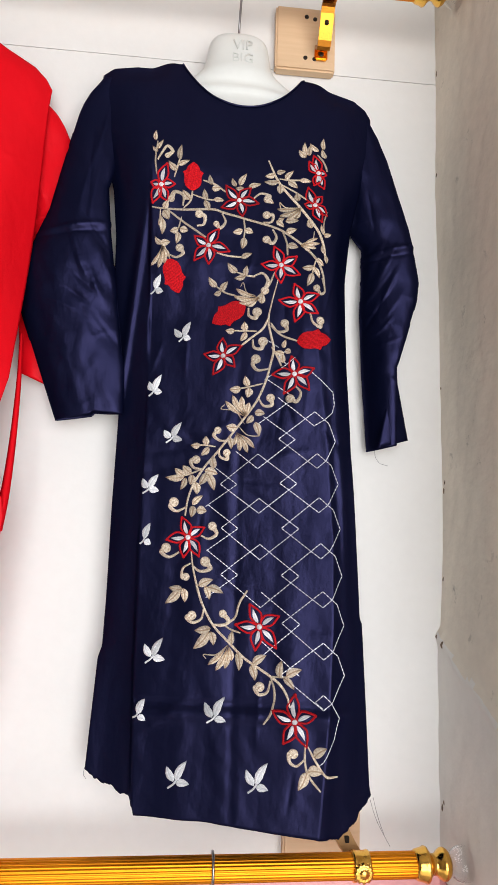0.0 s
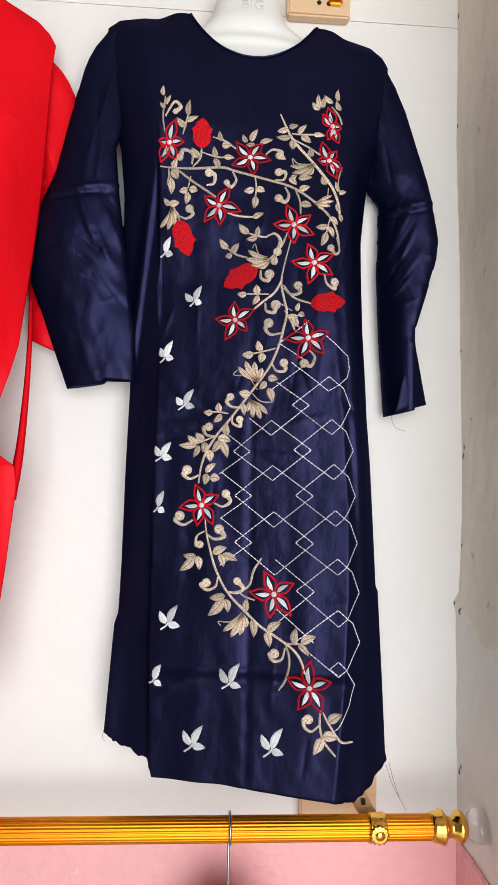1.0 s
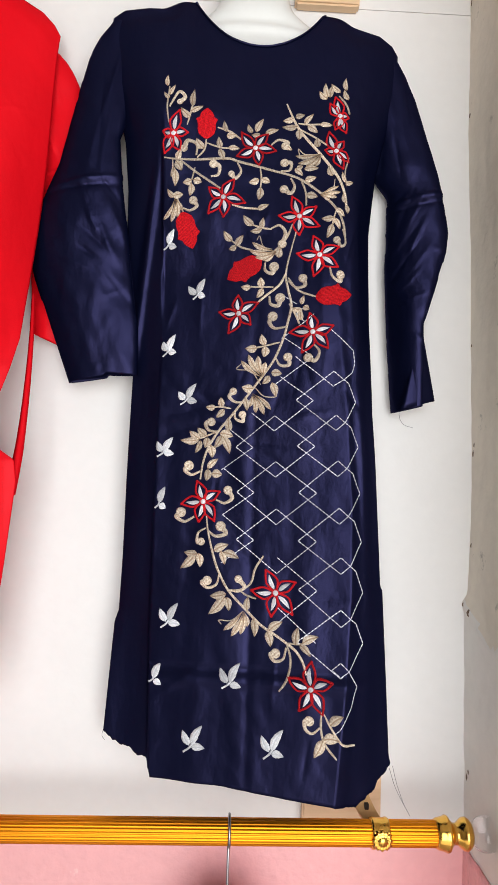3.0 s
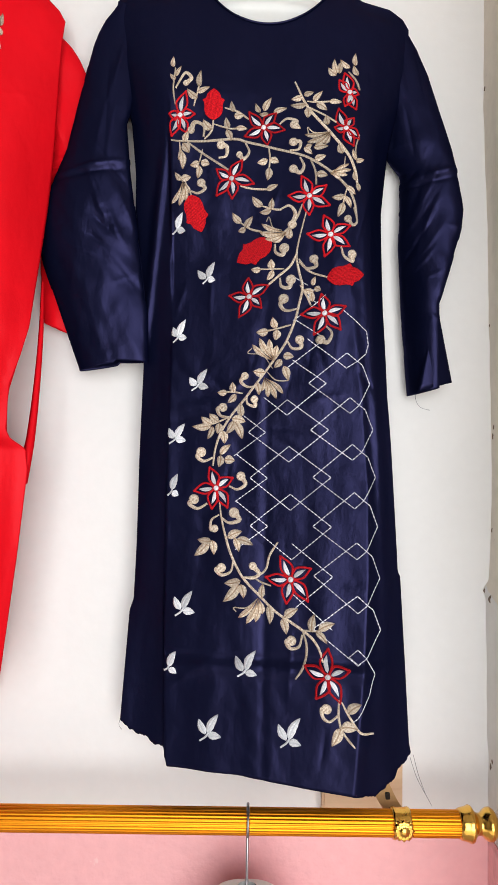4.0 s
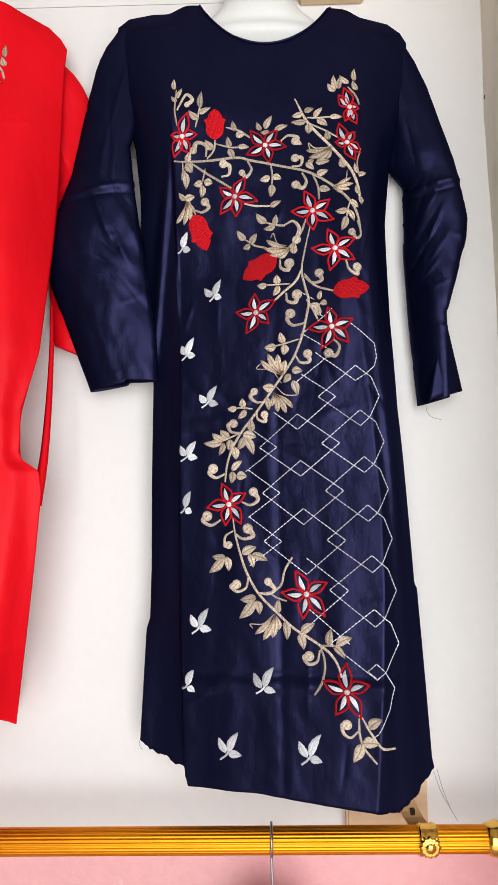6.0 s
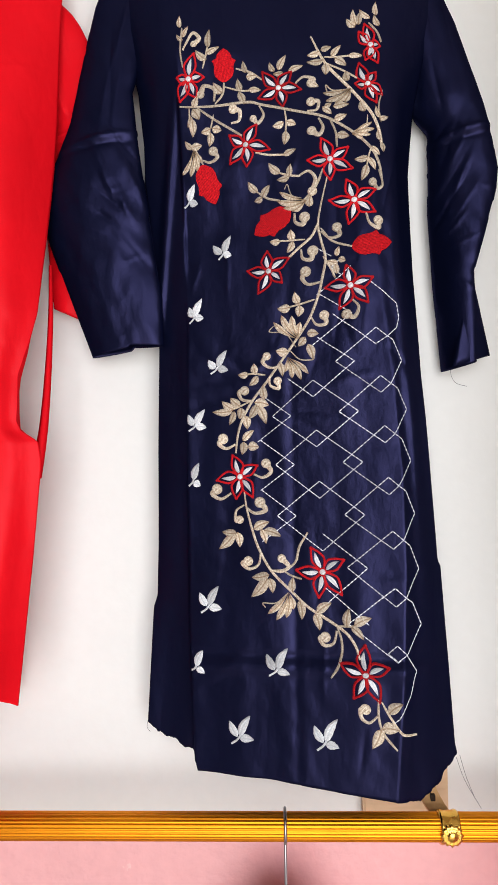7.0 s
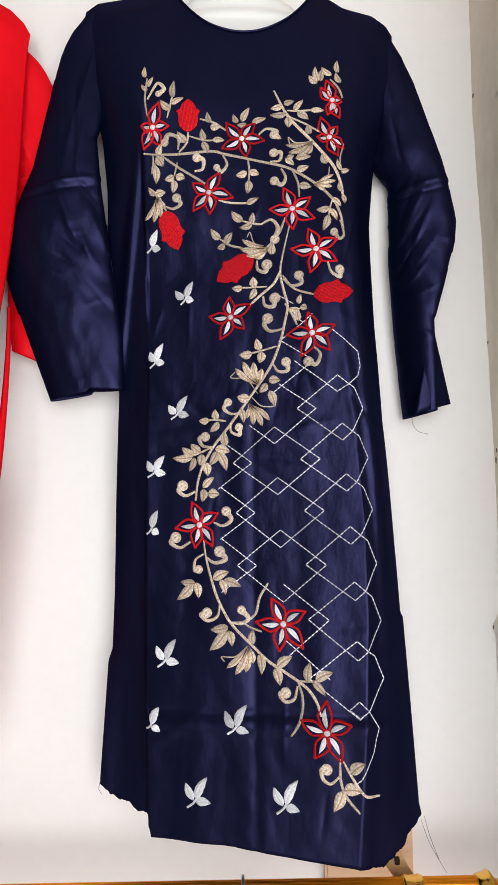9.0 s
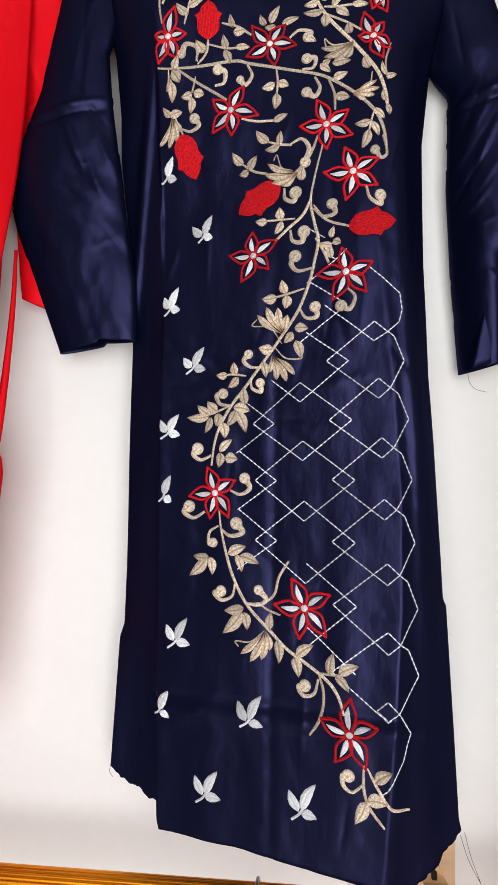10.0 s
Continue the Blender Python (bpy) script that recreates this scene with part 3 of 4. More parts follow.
class Needle:
    """Raised embroidery laid on the cloth of one dress."""

    def __init__(self, dress, cut, skew, dz, keep=-9.0, rim=None, bud_mat=None, rise=None):
        self.dress, self.cut, self.skew, self.dz, self.keep = dress, cut, skew, dz, keep
        self.rim, self.bud_mat, self.rise = rim or CRIMSON, bud_mat or BUD_RED, rise or (lambda z: 0.0)

    def lay(self, x, z, h):
        x += self.skew * (z - 1.85)
        z += self.rise(z)
        return (x, body_y(x, z + self.dz, self.cut) - 0.0007 - h, z + self.dz)

    def seen(self, p):
        return p[0] > self.keep

    def leaf_data(self, a, b, w, n=9, m=7, full=0.75, high=0.0027, groove=0.72, notch=0.0):
        a, b = np.array(a), np.array(b)
        d = b - a
        length = float(np.linalg.norm(d))
        side = np.array([-d[1], d[0]]) / length
        verts, uvs = [], []
        for i in range(n):
            s = i / (n - 1)
            half = w / 2 * (math.sin(math.pi * s ** full) ** 0.8 if 0 < s < 1 else 0.02) * (1 + notch * math.sin(i * 2.9))
            bow = 0.06 * length * math.sin(math.pi * s)
            for j in range(m):
                t = 2 * j / (m - 1) - 1
                p = a + d * s + side * (half * t + bow)
                h = high * (1 - t * t) * (1 - groove * math.exp(-(t / 0.25) ** 2)) - 0.0003 * abs(t) ** 6
                verts.append(self.lay(p[0], p[1], h))
                uvs.append((s * length, abs(half * t)))
        return verts, grid_faces(m, n), uvs

    def stroke_data(self, pts, widths, high=0.0010, m=5, steps=6):
        line = curve_through(pts, steps)
        verts, uvs, run = [], [], 0.0
        for i, p in enumerate(line):
            d = line[min(i + 1, len(line) - 1)] - line[max(i - 1, 0)]
            d = d / max(1e-9, float(np.linalg.norm(d)))
            side = np.array([-d[1], d[0]])
            run += float(np.linalg.norm(p - line[i - 1])) if i else 0
            half = widths(i / (len(line) - 1)) / 2
            for j in range(m):
                t = 2 * j / (m - 1) - 1
                q = p + side * half * t
                verts.append(self.lay(q[0], q[1], high * 1.3 * (1 - t * t) - 0.0002 * abs(t)))
                uvs.append((run, 0.02 + half * t))
        return verts, grid_faces(m, len(line)), uvs

    def dot_data(self, c, r, high=0.0014, n=16, rings=((1.0, -0.15), (0.88, 0.6), (0.55, 0.85), (0.2, 1.0), (0.02, 1.0))):
        verts, uvs = [], []
        for q, h in rings:
            for k in range(n):
                a = 2 * math.pi * k / n
                verts.append(self.lay(c[0] + r * q * math.cos(a), c[1] + r * q * math.sin(a), h * high))
                uvs.append((r * q * math.cos(a), 0.02 + r * q * math.sin(a)))
        return verts, grid_faces(n, len(rings), True), uvs

    def put(self, name, mat, *pieces, parent=None, label=""):
        verts, faces, uvs = [], [], []
        for v, f, u in pieces:
            k = len(verts)
            verts += v
            uvs += u
            faces += [tuple(i + k for i in q) for q in f]
        return mesh_object(name, verts, faces, mat, parent or self.dress, label, uvs)

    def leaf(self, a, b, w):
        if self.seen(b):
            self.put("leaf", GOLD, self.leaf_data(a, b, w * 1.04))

    def acanthus(self, a, b, turn):
        """A half palmette: rounded lobes fanned from one root, turning to one side and growing shorter."""
        if not self.seen(b):
            return
        a, b = np.array(a), np.array(b)
        d = b - a
        lobes = []
        for ang, k, wide in ((-6, 0.98, 0.19), (13, 0.97, 0.21), (31, 0.80, 0.21), (52, 0.55, 0.20)):
            c, q = math.cos(radians(turn * ang)), math.sin(radians(turn * ang))
            e = np.array((d[0] * c - d[1] * q, d[0] * q + d[1] * c))
            lobes.append(self.leaf_data(a + e * 0.03, a + e * k, wide * float(np.linalg.norm(d)), n=12, full=1.9, high=0.0026, groove=0.2))
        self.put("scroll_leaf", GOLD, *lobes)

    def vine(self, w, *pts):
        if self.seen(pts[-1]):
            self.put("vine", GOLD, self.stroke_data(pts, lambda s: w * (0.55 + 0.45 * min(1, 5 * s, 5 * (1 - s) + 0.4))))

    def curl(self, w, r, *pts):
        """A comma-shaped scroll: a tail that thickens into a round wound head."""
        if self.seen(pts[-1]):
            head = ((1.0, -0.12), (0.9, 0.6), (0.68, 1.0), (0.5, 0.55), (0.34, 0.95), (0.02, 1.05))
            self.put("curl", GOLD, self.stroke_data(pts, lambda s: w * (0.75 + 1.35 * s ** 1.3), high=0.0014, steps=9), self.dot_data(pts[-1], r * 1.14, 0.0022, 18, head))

    def bud(self, a, b, w):
        """A tulip bud: two side petals end in outward points below the middle one."""
        if not self.seen(b):
            return
        a, b = np.array(a), np.array(b)
        d = b - a
        side = np.array([-d[1], d[0]]) / np.linalg.norm(d)
        verts, uvs, n, m = [], [], 25, 13
        for i in range(n):
            v = i / (n - 1)
            half = 0.56 * w * float(np.interp(v, [0, 0.06, 0.16, 0.30, 0.46, 0.58, 0.645, 0.70, 0.82, 0.92, 1.0], [0.14, 0.44, 0.74, 0.86, 0.84, 0.94, 1.10, 0.70, 0.60, 0.34, 0.04]))
            for j in range(m):
                t = 2 * j / (m - 1) - 1
                p = a + d * v * 0.97 + side * half * t
                ridge = 0.0012 * (1 - abs(t) ** 3) + 0.0007 * abs(math.cos(2.5 * math.pi * t + 0.5 * math.sin(9 * v)))
                verts.append(self.lay(p[0], p[1], ridge * min(1.0, 6 * v + 0.1, 6 * (1 - v) + 0.1) - 0.0001))
                uvs.append((v * float(np.linalg.norm(d)), 0.05 + half * t))
        self.put("flower_bud", self.bud_mat, (verts, grid_faces(m, n), uvs), label="solid red embroidered tulip bud")

    def flower(self, x, z, *petals):
        if not self.seen((x, z)):
            return
        c = np.array((x, z))
        rims, fills = [], []
        for ang, mm in petals:
            length = mm / 1000
            d = np.array((math.cos(radians(ang)), math.sin(radians(ang))))
            side = np.array((-d[1], d[0]))
            w = 0.0050 + 0.075 * length
            bend = 0.14 * w * (1 if mm * 10 % 2 < 1 else -1)
            pts = [c + d * length * s + side * (w * k + bend * (2 - 3 * s) * s * 2) for s, k in ((0.10, 0.30), (0.32, 0.80), (0.52, 1.0), (0.78, 0.58), (0.93, 0.20), (1.03, 0.0), (0.91, -0.24), (0.76, -0.62), (0.52, -0.98), (0.32, -0.78), (0.10, -0.30))]
            rims.append(self.stroke_data(pts, lambda s: 0.0026, 0.0012, 5, 3))
            fills.append(self.leaf_data(c + d * length * 0.16, c + d * length * 0.80, w * 0.74, high=0.0016, groove=0.9))
        rims.append(self.stroke_data([c + 0.0043 * np.array((math.cos(k), math.sin(k))) for k in np.linspace(0, 6.3, 9)], lambda s: 0.0017, 0.0016, 5, 2))
        flower = self.put("flower", self.rim, *rims, label="embroidered star flower with red outlined white petals")
        for f in fills:
            self.put("petal", SILVER, f, parent=flower)
        self.put("centre_knot", SILVER, self.dot_data(c, 0.0036, 0.0022), parent=flower)

    def sprig(self, tail, one, two, three):
        if not self.seen(tail):
            return
        t, b, r = np.array(tail), np.array(two), np.array(three)
        knot = t + (0.5 * (b + r) - t) * 0.34
        w = 0.0096
        stem = self.put("sprig", SILVER, self.stroke_data([t, knot, knot + (b - knot) * 0.4], lambda s: 0.0024), label="white embroidered three-leaf sprig")
        for tip in (one, two, three):
            if tip:
                p = np.array(tip)
                self.put("leaf", SILVER, self.leaf_data(knot + (p - knot) * 0.10, p, w, high=0.0022, notch=0.05), parent=stem)

    def line(self, *pts):
        """A running white stitch along straight legs."""
        if not self.seen(pts[0]):
            return
        legs = []
        for a, b in zip(pts, pts[1:]):
            a, b = np.array(a), np.array(b)
            n = 4 * max(1, round(float(np.linalg.norm(b - a)) / 0.0052))
            legs += [(a + (b - a) * k / n, k % 4) for k in range(n)]
        legs.append((np.array(pts[-1]), 0))
        last = len(legs) - 1
        # each stitch swells in its middle and sinks at both ends
        self.put("stitched_line", STITCH, self.stroke_data([p for p, _ in legs], lambda s: (0.00055, 0.00120, 0.00140, 0.00120)[legs[round(s * last)][1]], 0.0008, 3, 1))

    def lattice(self, a, b, c, d):
        """Zigzag lines that cross into rows of small diamonds."""
        hw, hh = 0.0112, 0.0100

        def corner(p, k):
            return {"l": (p[0] - hw, p[1]), "r": (p[0] + hw, p[1]), "t": (p[0], p[1] + hh), "b": (p[0], p[1] - hh)}[k]

        for odd, even, k in ((a, b, "l"), (c, d, "l"), (c, b, "r")):
            for p in odd:
                up = [q for q in even if 0.005 < q[1] - p[1] < 0.06]
                down = [q for q in even if 0.005 < p[1] - q[1] < 0.06]
                if up:
                    self.line(corner(p, k), corner(up[0], "t"))
                if down:
                    self.line(corner(p, k), corner(down[0], "b"))
        for p in a:
            self.line(corner(p, "r"), (p[0] - 0.030, p[1] + 0.031))
            self.line(corner(p, "r"), (p[0] - 0.030, p[1] - 0.031))
        for p, q in zip(d, d[1:]):
            drop = p[1] - q[1]
            self.line(corner(p, "t"), corner(p, "r"), (p[0] + 0.0190, p[1] - 0.10 * drop), (p[0] + 0.0290, p[1] - 0.52 * drop), corner(q, "r"), corner(q, "b"))


def embroider(e):
    """The same floral design is worked on both dresses."""
    e.flower(-0.174, 1.815, (81, 32.4), (12, 19.4), (-72, 25.3), (-117, 29.1), (176, 15.0))
    e.flower(-0.061, 1.798, (56, 26.6), (-2, 28.0), (-74, 25.0), (-150, 27.8), (136, 29.0))
    e.flower(-0.103, 1.727, (65, 28.6), (-11, 30.6), (-84, 27.2), (-135, 29.7), (150, 24.2))
    e.flower(-0., 1.698, (105, 30.1), (28, 25.9), (-33, 29.7), (-94, 26.1), (180, 27.0))
    e.flower(0.055, 1.85, (98, 30.3), (0, 12.0), (-77, 26.7), (-103, 21.6), (130, 23.4))
    e.flower(0.049, 1.795, (111, 31.0), (61, 18.4), (-38, 22.8), (-75, 27.9), (180, 15.0))
    e.flower(0.027, 1.643, (103, 27.7), (27, 26.8), (-41, 29.1), (-100, 29.4), (178, 29.0))
    e.flower(-0.077, 1.566, (97, 25.2), (34, 28.8), (-39, 22.0), (-112, 29.2), (178, 26.0))
    e.flower(0.02, 1.539, (95, 25.1), (13, 26.7), (-44, 29.0), (-112, 29.2), (176, 29.1))
    e.flower(-0.116, 1.313, (105, 27.9), (37, 25.0), (-54, 28.6), (-105, 26.9), (-176, 29.1))
    e.flower(-0.02, 1.202, (111, 30.1), (35, 28.0), (-46, 31.8), (-104, 28.9), (-178, 30.0))
    e.flower(0.023, 1.093, (92, 31.0), (25, 26.4), (-59, 31.4), (-112, 29.2), (163, 28.2))
    e.bud((-0.129, 1.809), (-0.129, 1.854), 0.0259)
    e.bud((-0.159, 1.706), (-0.142, 1.656), 0.0272)
    e.bud((-0.049, 1.64), (-0.095, 1.613), 0.0288)
    e.bud((0.023, 1.585), (0.071, 1.59), 0.0259)
    e.vine(0.0036, (-0.186, 1.782), (-0.166, 1.78), (-0.134, 1.78), (-0.099, 1.782), (-0.084, 1.778), (-0.056, 1.771), (-0.017, 1.76), (0.005, 1.75), (0.03, 1.73), (0.048, 1.708), (0.058, 1.686), (0.061, 1.662))
    e.vine(0.0032, (-0.164, 1.779), (-0.138, 1.76), (-0.107, 1.739))
    e.vine(0.0028, (-0.091, 1.716), (-0.074, 1.712), (-0.053, 1.71))
    e.vine(0.0040, (-0.019, 1.866), (-0.002, 1.829), (0.028, 1.79), (0.049, 1.759), (0.059, 1.734), (0.063, 1.705))
    e.vine(0.0028, (-0.003, 1.837), (0.019, 1.836), (0.042, 1.837))
    e.vine(0.0028, (-0., 1.828), (0.019, 1.817), (0.037, 1.804))
    e.vine(0.0028, (-0.114, 1.826), (-0.097, 1.821), (-0.081, 1.81))
    e.vine(0.0028, (-0.141, 1.782), (-0.131, 1.794), (-0.129, 1.808))
    e.vine(0.0024, (-0.129, 1.803), (-0.107, 1.797), (-0.091, 1.797))
    e.vine(0.0032, (-0.004, 1.676), (-0.013, 1.638), (-0.016, 1.616), (-0.012, 1.594), (-0.008, 1.575), (-0.012, 1.553), (-0.017, 1.532), (-0.027, 1.506), (-0.038, 1.488), (-0.056, 1.463), (-0.07, 1.444), (-0.082, 1.428), (-0.098, 1.408), (-0.111, 1.386), (-0.118, 1.365), (-0.121, 1.342))
    e.vine(0.0032, (-0.016, 1.62), (-0.024, 1.604), (-0.04, 1.591), (-0.053, 1.58))
    e.vine(0.0028, (-0.013, 1.613), (0., 1.596), (0.023, 1.586))
    e.vine(0.0028, (-0.011, 1.578), (-0.003, 1.564), (0.003, 1.55))
    e.vine(0.0031, (-0.009, 1.687), (-0.016, 1.669), (-0.027, 1.655), (-0.047, 1.638))
    e.vine(0.0028, (-0.09, 1.667), (-0.077, 1.658), (-0.061, 1.653))
    e.vine(0.0028, (-0.062, 1.688), (-0.048, 1.683), (-0.036, 1.681))
    e.vine(0.0021, (-0.072, 1.603), (-0.052, 1.602), (-0.032, 1.601))
    e.vine(0.0024, (-0.063, 1.518), (-0.042, 1.521), (-0.022, 1.526))
    e.vine(0.0032, (-0.111, 1.295), (-0.108, 1.274), (-0.101, 1.247), (-0.094, 1.227), (-0.08, 1.202), (-0.059, 1.181), (-0.039, 1.163), (-0.019, 1.151), (-0.006, 1.143), (0.006, 1.134), (0.014, 1.122), (0.018, 1.108))
    e.vine(0.0028, (-0.006, 1.143), (-0.001, 1.126), (-0.003, 1.106), (-0.014, 1.086))
    e.vine(0.0028, (0.036, 1.068), (0.036, 1.047), (0.041, 1.031), (0.054, 1.016))
    e.vine(0.0028, (0.039, 1.066), (0.048, 1.05), (0.061, 1.033), (0.078, 1.028))
    e.vine(0.0028, (-0.08, 1.202), (-0.064, 1.203), (-0.051, 1.212), (-0.046, 1.23), (-0.036, 1.247))
    e.vine(0.0024, (-0.064, 1.201), (-0.055, 1.196), (-0.044, 1.193))
    e.vine(0.0024, (-0.006, 1.143), (0.007, 1.143), (0.021, 1.145))
    e.vine(0.0024, (-0.181, 1.829), (-0.184, 1.853), (-0.182, 1.883))
    e.vine(0.0024, (-0.156, 1.827), (-0.152, 1.843), (-0.149, 1.858))
    e.vine(0.0024, (-0.054, 1.771), (-0.052, 1.755), (-0.053, 1.739))
    e.vine(0.0028, (0.001, 1.753), (0.008, 1.734), (0.009, 1.713))
    e.vine(0.0021, (0.048, 1.705), (0.045, 1.694), (0.043, 1.683))
    e.vine(0.0021, (-0.143, 1.769), (-0.145, 1.76), (-0.147, 1.751))
    e.vine(0.0021, (-0.167, 1.727), (-0.162, 1.717), (-0.157, 1.706))
    e.vine(0.0024, (-0.083, 1.437), (-0.096, 1.439), (-0.11, 1.439))
    e.vine(0.0024, (-0.098, 1.407), (-0.123, 1.397), (-0.143, 1.394))
    e.vine(0.0032, (0.054, 1.882), (0.064, 1.869), (0.069, 1.854))
    e.vine(0.0021, (0.067, 1.786), (0.061, 1.764), (0.063, 1.742))
    e.vine(0.0024, (-0.174, 1.779), (-0.173, 1.755), (-0.169, 1.743))
    e.curl(0.0032, 0.0037, (-0.181, 1.851), (-0.176, 1.863), (-0.168, 1.876), (-0.16, 1.868), (-0.167, 1.86))
    e.curl(0.0036, 0.0044, (-0.142, 1.785), (-0.142, 1.801), (-0.154, 1.806), (-0.159, 1.795))
    e.curl(0.0032, 0.0052, (-0.04, 1.803), (-0.03, 1.811), (-0.017, 1.808), (-0.02, 1.802))
    e.curl(0.0032, 0.0052, (-0.026, 1.765), (-0.014, 1.766), (-0.012, 1.777), (-0.021, 1.777))
    e.curl(0.0036, 0.0052, (-0.012, 1.754), (-0.007, 1.742), (-0.012, 1.732), (-0.021, 1.738))
    e.curl(0.0036, 0.0052, (-0.121, 1.756), (-0.111, 1.759), (-0.11, 1.771), (-0.118, 1.774))
    e.curl(0.0032, 0.0039, (-0.085, 1.776), (-0.08, 1.764), (-0.087, 1.754), (-0.093, 1.76))
    e.curl(0.0032, 0.0052, (-0.158, 1.712), (-0.148, 1.709), (-0.139, 1.715), (-0.144, 1.723))
    e.curl(0.0032, 0.0052, (-0.039, 1.681), (-0.026, 1.686), (-0.018, 1.675), (-0.022, 1.66))
    e.curl(0.0028, 0.0045, (0.057, 1.679), (0.061, 1.661), (0.055, 1.655), (0.049, 1.663))
    e.curl(0.0036, 0.0059, (-0.044, 1.635), (-0.043, 1.624), (-0.034, 1.62), (-0.032, 1.629))
    e.curl(0.0031, 0.0052, (-0.013, 1.609), (-0.003, 1.6), (0.009, 1.602), (0.006, 1.612))
    e.curl(0.0036, 0.0059, (-0.037, 1.589), (-0.035, 1.578), (-0.025, 1.576), (-0.023, 1.586))
    e.curl(0.0036, 0.0059, (-0.014, 1.547), (-0.029, 1.545), (-0.036, 1.553), (-0.032, 1.561))
    e.curl(0.0032, 0.0052, (0.04, 1.625), (0.044, 1.612), (0.054, 1.606), (0.054, 1.615))
    e.curl(0.0031, 0.0052, (-0.027, 1.505), (-0.02, 1.495), (-0.009, 1.496), (-0.011, 1.506))
    e.curl(0.0032, 0.0052, (0.022, 1.522), (0.029, 1.513), (0.024, 1.501), (0.015, 1.505))
    e.curl(0.0032, 0.0045, (-0.068, 1.446), (-0.078, 1.446), (-0.086, 1.453), (-0.081, 1.46))
    e.curl(0.0028, 0.0045, (-0.078, 1.435), (-0.077, 1.424), (-0.067, 1.42), (-0.068, 1.429))
    e.curl(0.0036, 0.0052, (-0.1, 1.406), (-0.112, 1.408), (-0.116, 1.417), (-0.109, 1.419))
    e.curl(0.0036, 0.0059, (-0.121, 1.353), (-0.133, 1.348), (-0.142, 1.354), (-0.137, 1.36))
    e.curl(0.0032, 0.0052, (-0.099, 1.316), (-0.088, 1.312), (-0.078, 1.319), (-0.084, 1.329))
    e.curl(0.0036, 0.0059, (-0.127, 1.293), (-0.14, 1.286), (-0.151, 1.292), (-0.145, 1.298))
    e.curl(0.0036, 0.0059, (-0.109, 1.276), (-0.098, 1.269), (-0.085, 1.273), (-0.092, 1.282))
    e.curl(0.0028, 0.0045, (-0.111, 1.279), (-0.121, 1.272), (-0.122, 1.26), (-0.117, 1.261))
    e.curl(0.0031, 0.0052, (-0.092, 1.221), (-0.095, 1.208), (-0.106, 1.203), (-0.114, 1.209), (-0.107, 1.212))
    e.curl(0.0032, 0.0045, (-0.08, 1.202), (-0.067, 1.201), (-0.059, 1.207), (-0.067, 1.216))
    e.curl(0.0032, 0.0052, (-0.006, 1.138), (-0.01, 1.124), (-0.02, 1.121), (-0.025, 1.128), (-0.019, 1.13))
    e.curl(0.0031, 0.0052, (0.035, 1.05), (0.026, 1.042), (0.018, 1.046), (0.017, 1.055), (0.022, 1.056))
    e.leaf((-0.185, 1.884), (-0.185, 1.9), 0.0064)
    e.leaf((-0.181, 1.87), (-0.174, 1.885), 0.0056)
    e.leaf((-0.181, 1.865), (-0.189, 1.873), 0.0056)
    e.leaf((-0.149, 1.855), (-0.147, 1.88), 0.0080)
    e.leaf((-0.151, 1.846), (-0.135, 1.855), 0.0080)
    e.leaf((-0.151, 1.838), (-0.165, 1.85), 0.0091)
    e.leaf((-0.132, 1.795), (-0.143, 1.809), 0.0104)
    e.leaf((-0.108, 1.797), (-0.112, 1.812), 0.0080)
    e.leaf((-0.111, 1.795), (-0.104, 1.779), 0.0088)
    e.leaf((-0.098, 1.797), (-0.083, 1.796), 0.0077)
    e.leaf((-0.101, 1.82), (-0.105, 1.835), 0.0072)
    e.leaf((-0.101, 1.814), (-0.088, 1.815), 0.0104)
    e.leaf((-0.066, 1.82), (-0.072, 1.832), 0.0072)
    e.leaf((-0.061, 1.822), (-0.051, 1.841), 0.0088)
    e.leaf((-0.055, 1.818), (-0.067, 1.817), 0.0072)
    e.leaf((-0.048, 1.82), (-0.03, 1.826), 0.0080)
    e.leaf((-0.009, 1.844), (-0.024, 1.839), 0.0088)
    e.leaf((-0.007, 1.846), (0.006, 1.85), 0.0080)
    e.leaf((-0.004, 1.832), (-0.025, 1.83), 0.0088)
    e.leaf((-0.002, 1.827), (-0.002, 1.812), 0.0104)
    e.leaf((0.006, 1.837), (0.018, 1.851), 0.0080)
    e.leaf((0.01, 1.834), (0.024, 1.823), 0.0096)
    e.leaf((0.027, 1.836), (0.044, 1.835), 0.0080)
    e.leaf((-0.025, 1.803), (-0.011, 1.796), 0.0088)
    e.leaf((0.025, 1.801), (0.023, 1.815), 0.0088)
    e.leaf((0.044, 1.757), (0.039, 1.772), 0.0088)
    e.leaf((-0.007, 1.768), (0.004, 1.758), 0.0080)
    e.leaf((-0.004, 1.768), (0.004, 1.772), 0.0072)
    e.leaf((0.006, 1.768), (0.025, 1.769), 0.0088)
    e.leaf((0.007, 1.75), (0.022, 1.755), 0.0096)
    e.leaf((0.009, 1.73), (0.024, 1.726), 0.0104)
    e.leaf((0.062, 1.747), (0.057, 1.763), 0.0056)
    e.leaf((0.061, 1.745), (0.072, 1.749), 0.0070)
    e.leaf((0.061, 1.717), (0.058, 1.731), 0.0064)
    e.leaf((0.062, 1.714), (0.064, 1.702), 0.0064)
    e.leaf((0.048, 1.708), (0.059, 1.697), 0.0080)
    e.leaf((0.045, 1.695), (0.029, 1.694), 0.0088)
    e.leaf((0.046, 1.694), (0.053, 1.678), 0.0070)
    e.leaf((0.043, 1.686), (0.036, 1.666), 0.0091)
    e.leaf((0.037, 1.876), (0.026, 1.887), 0.0088)
    e.leaf((0.038, 1.879), (0.035, 1.901), 0.0080)
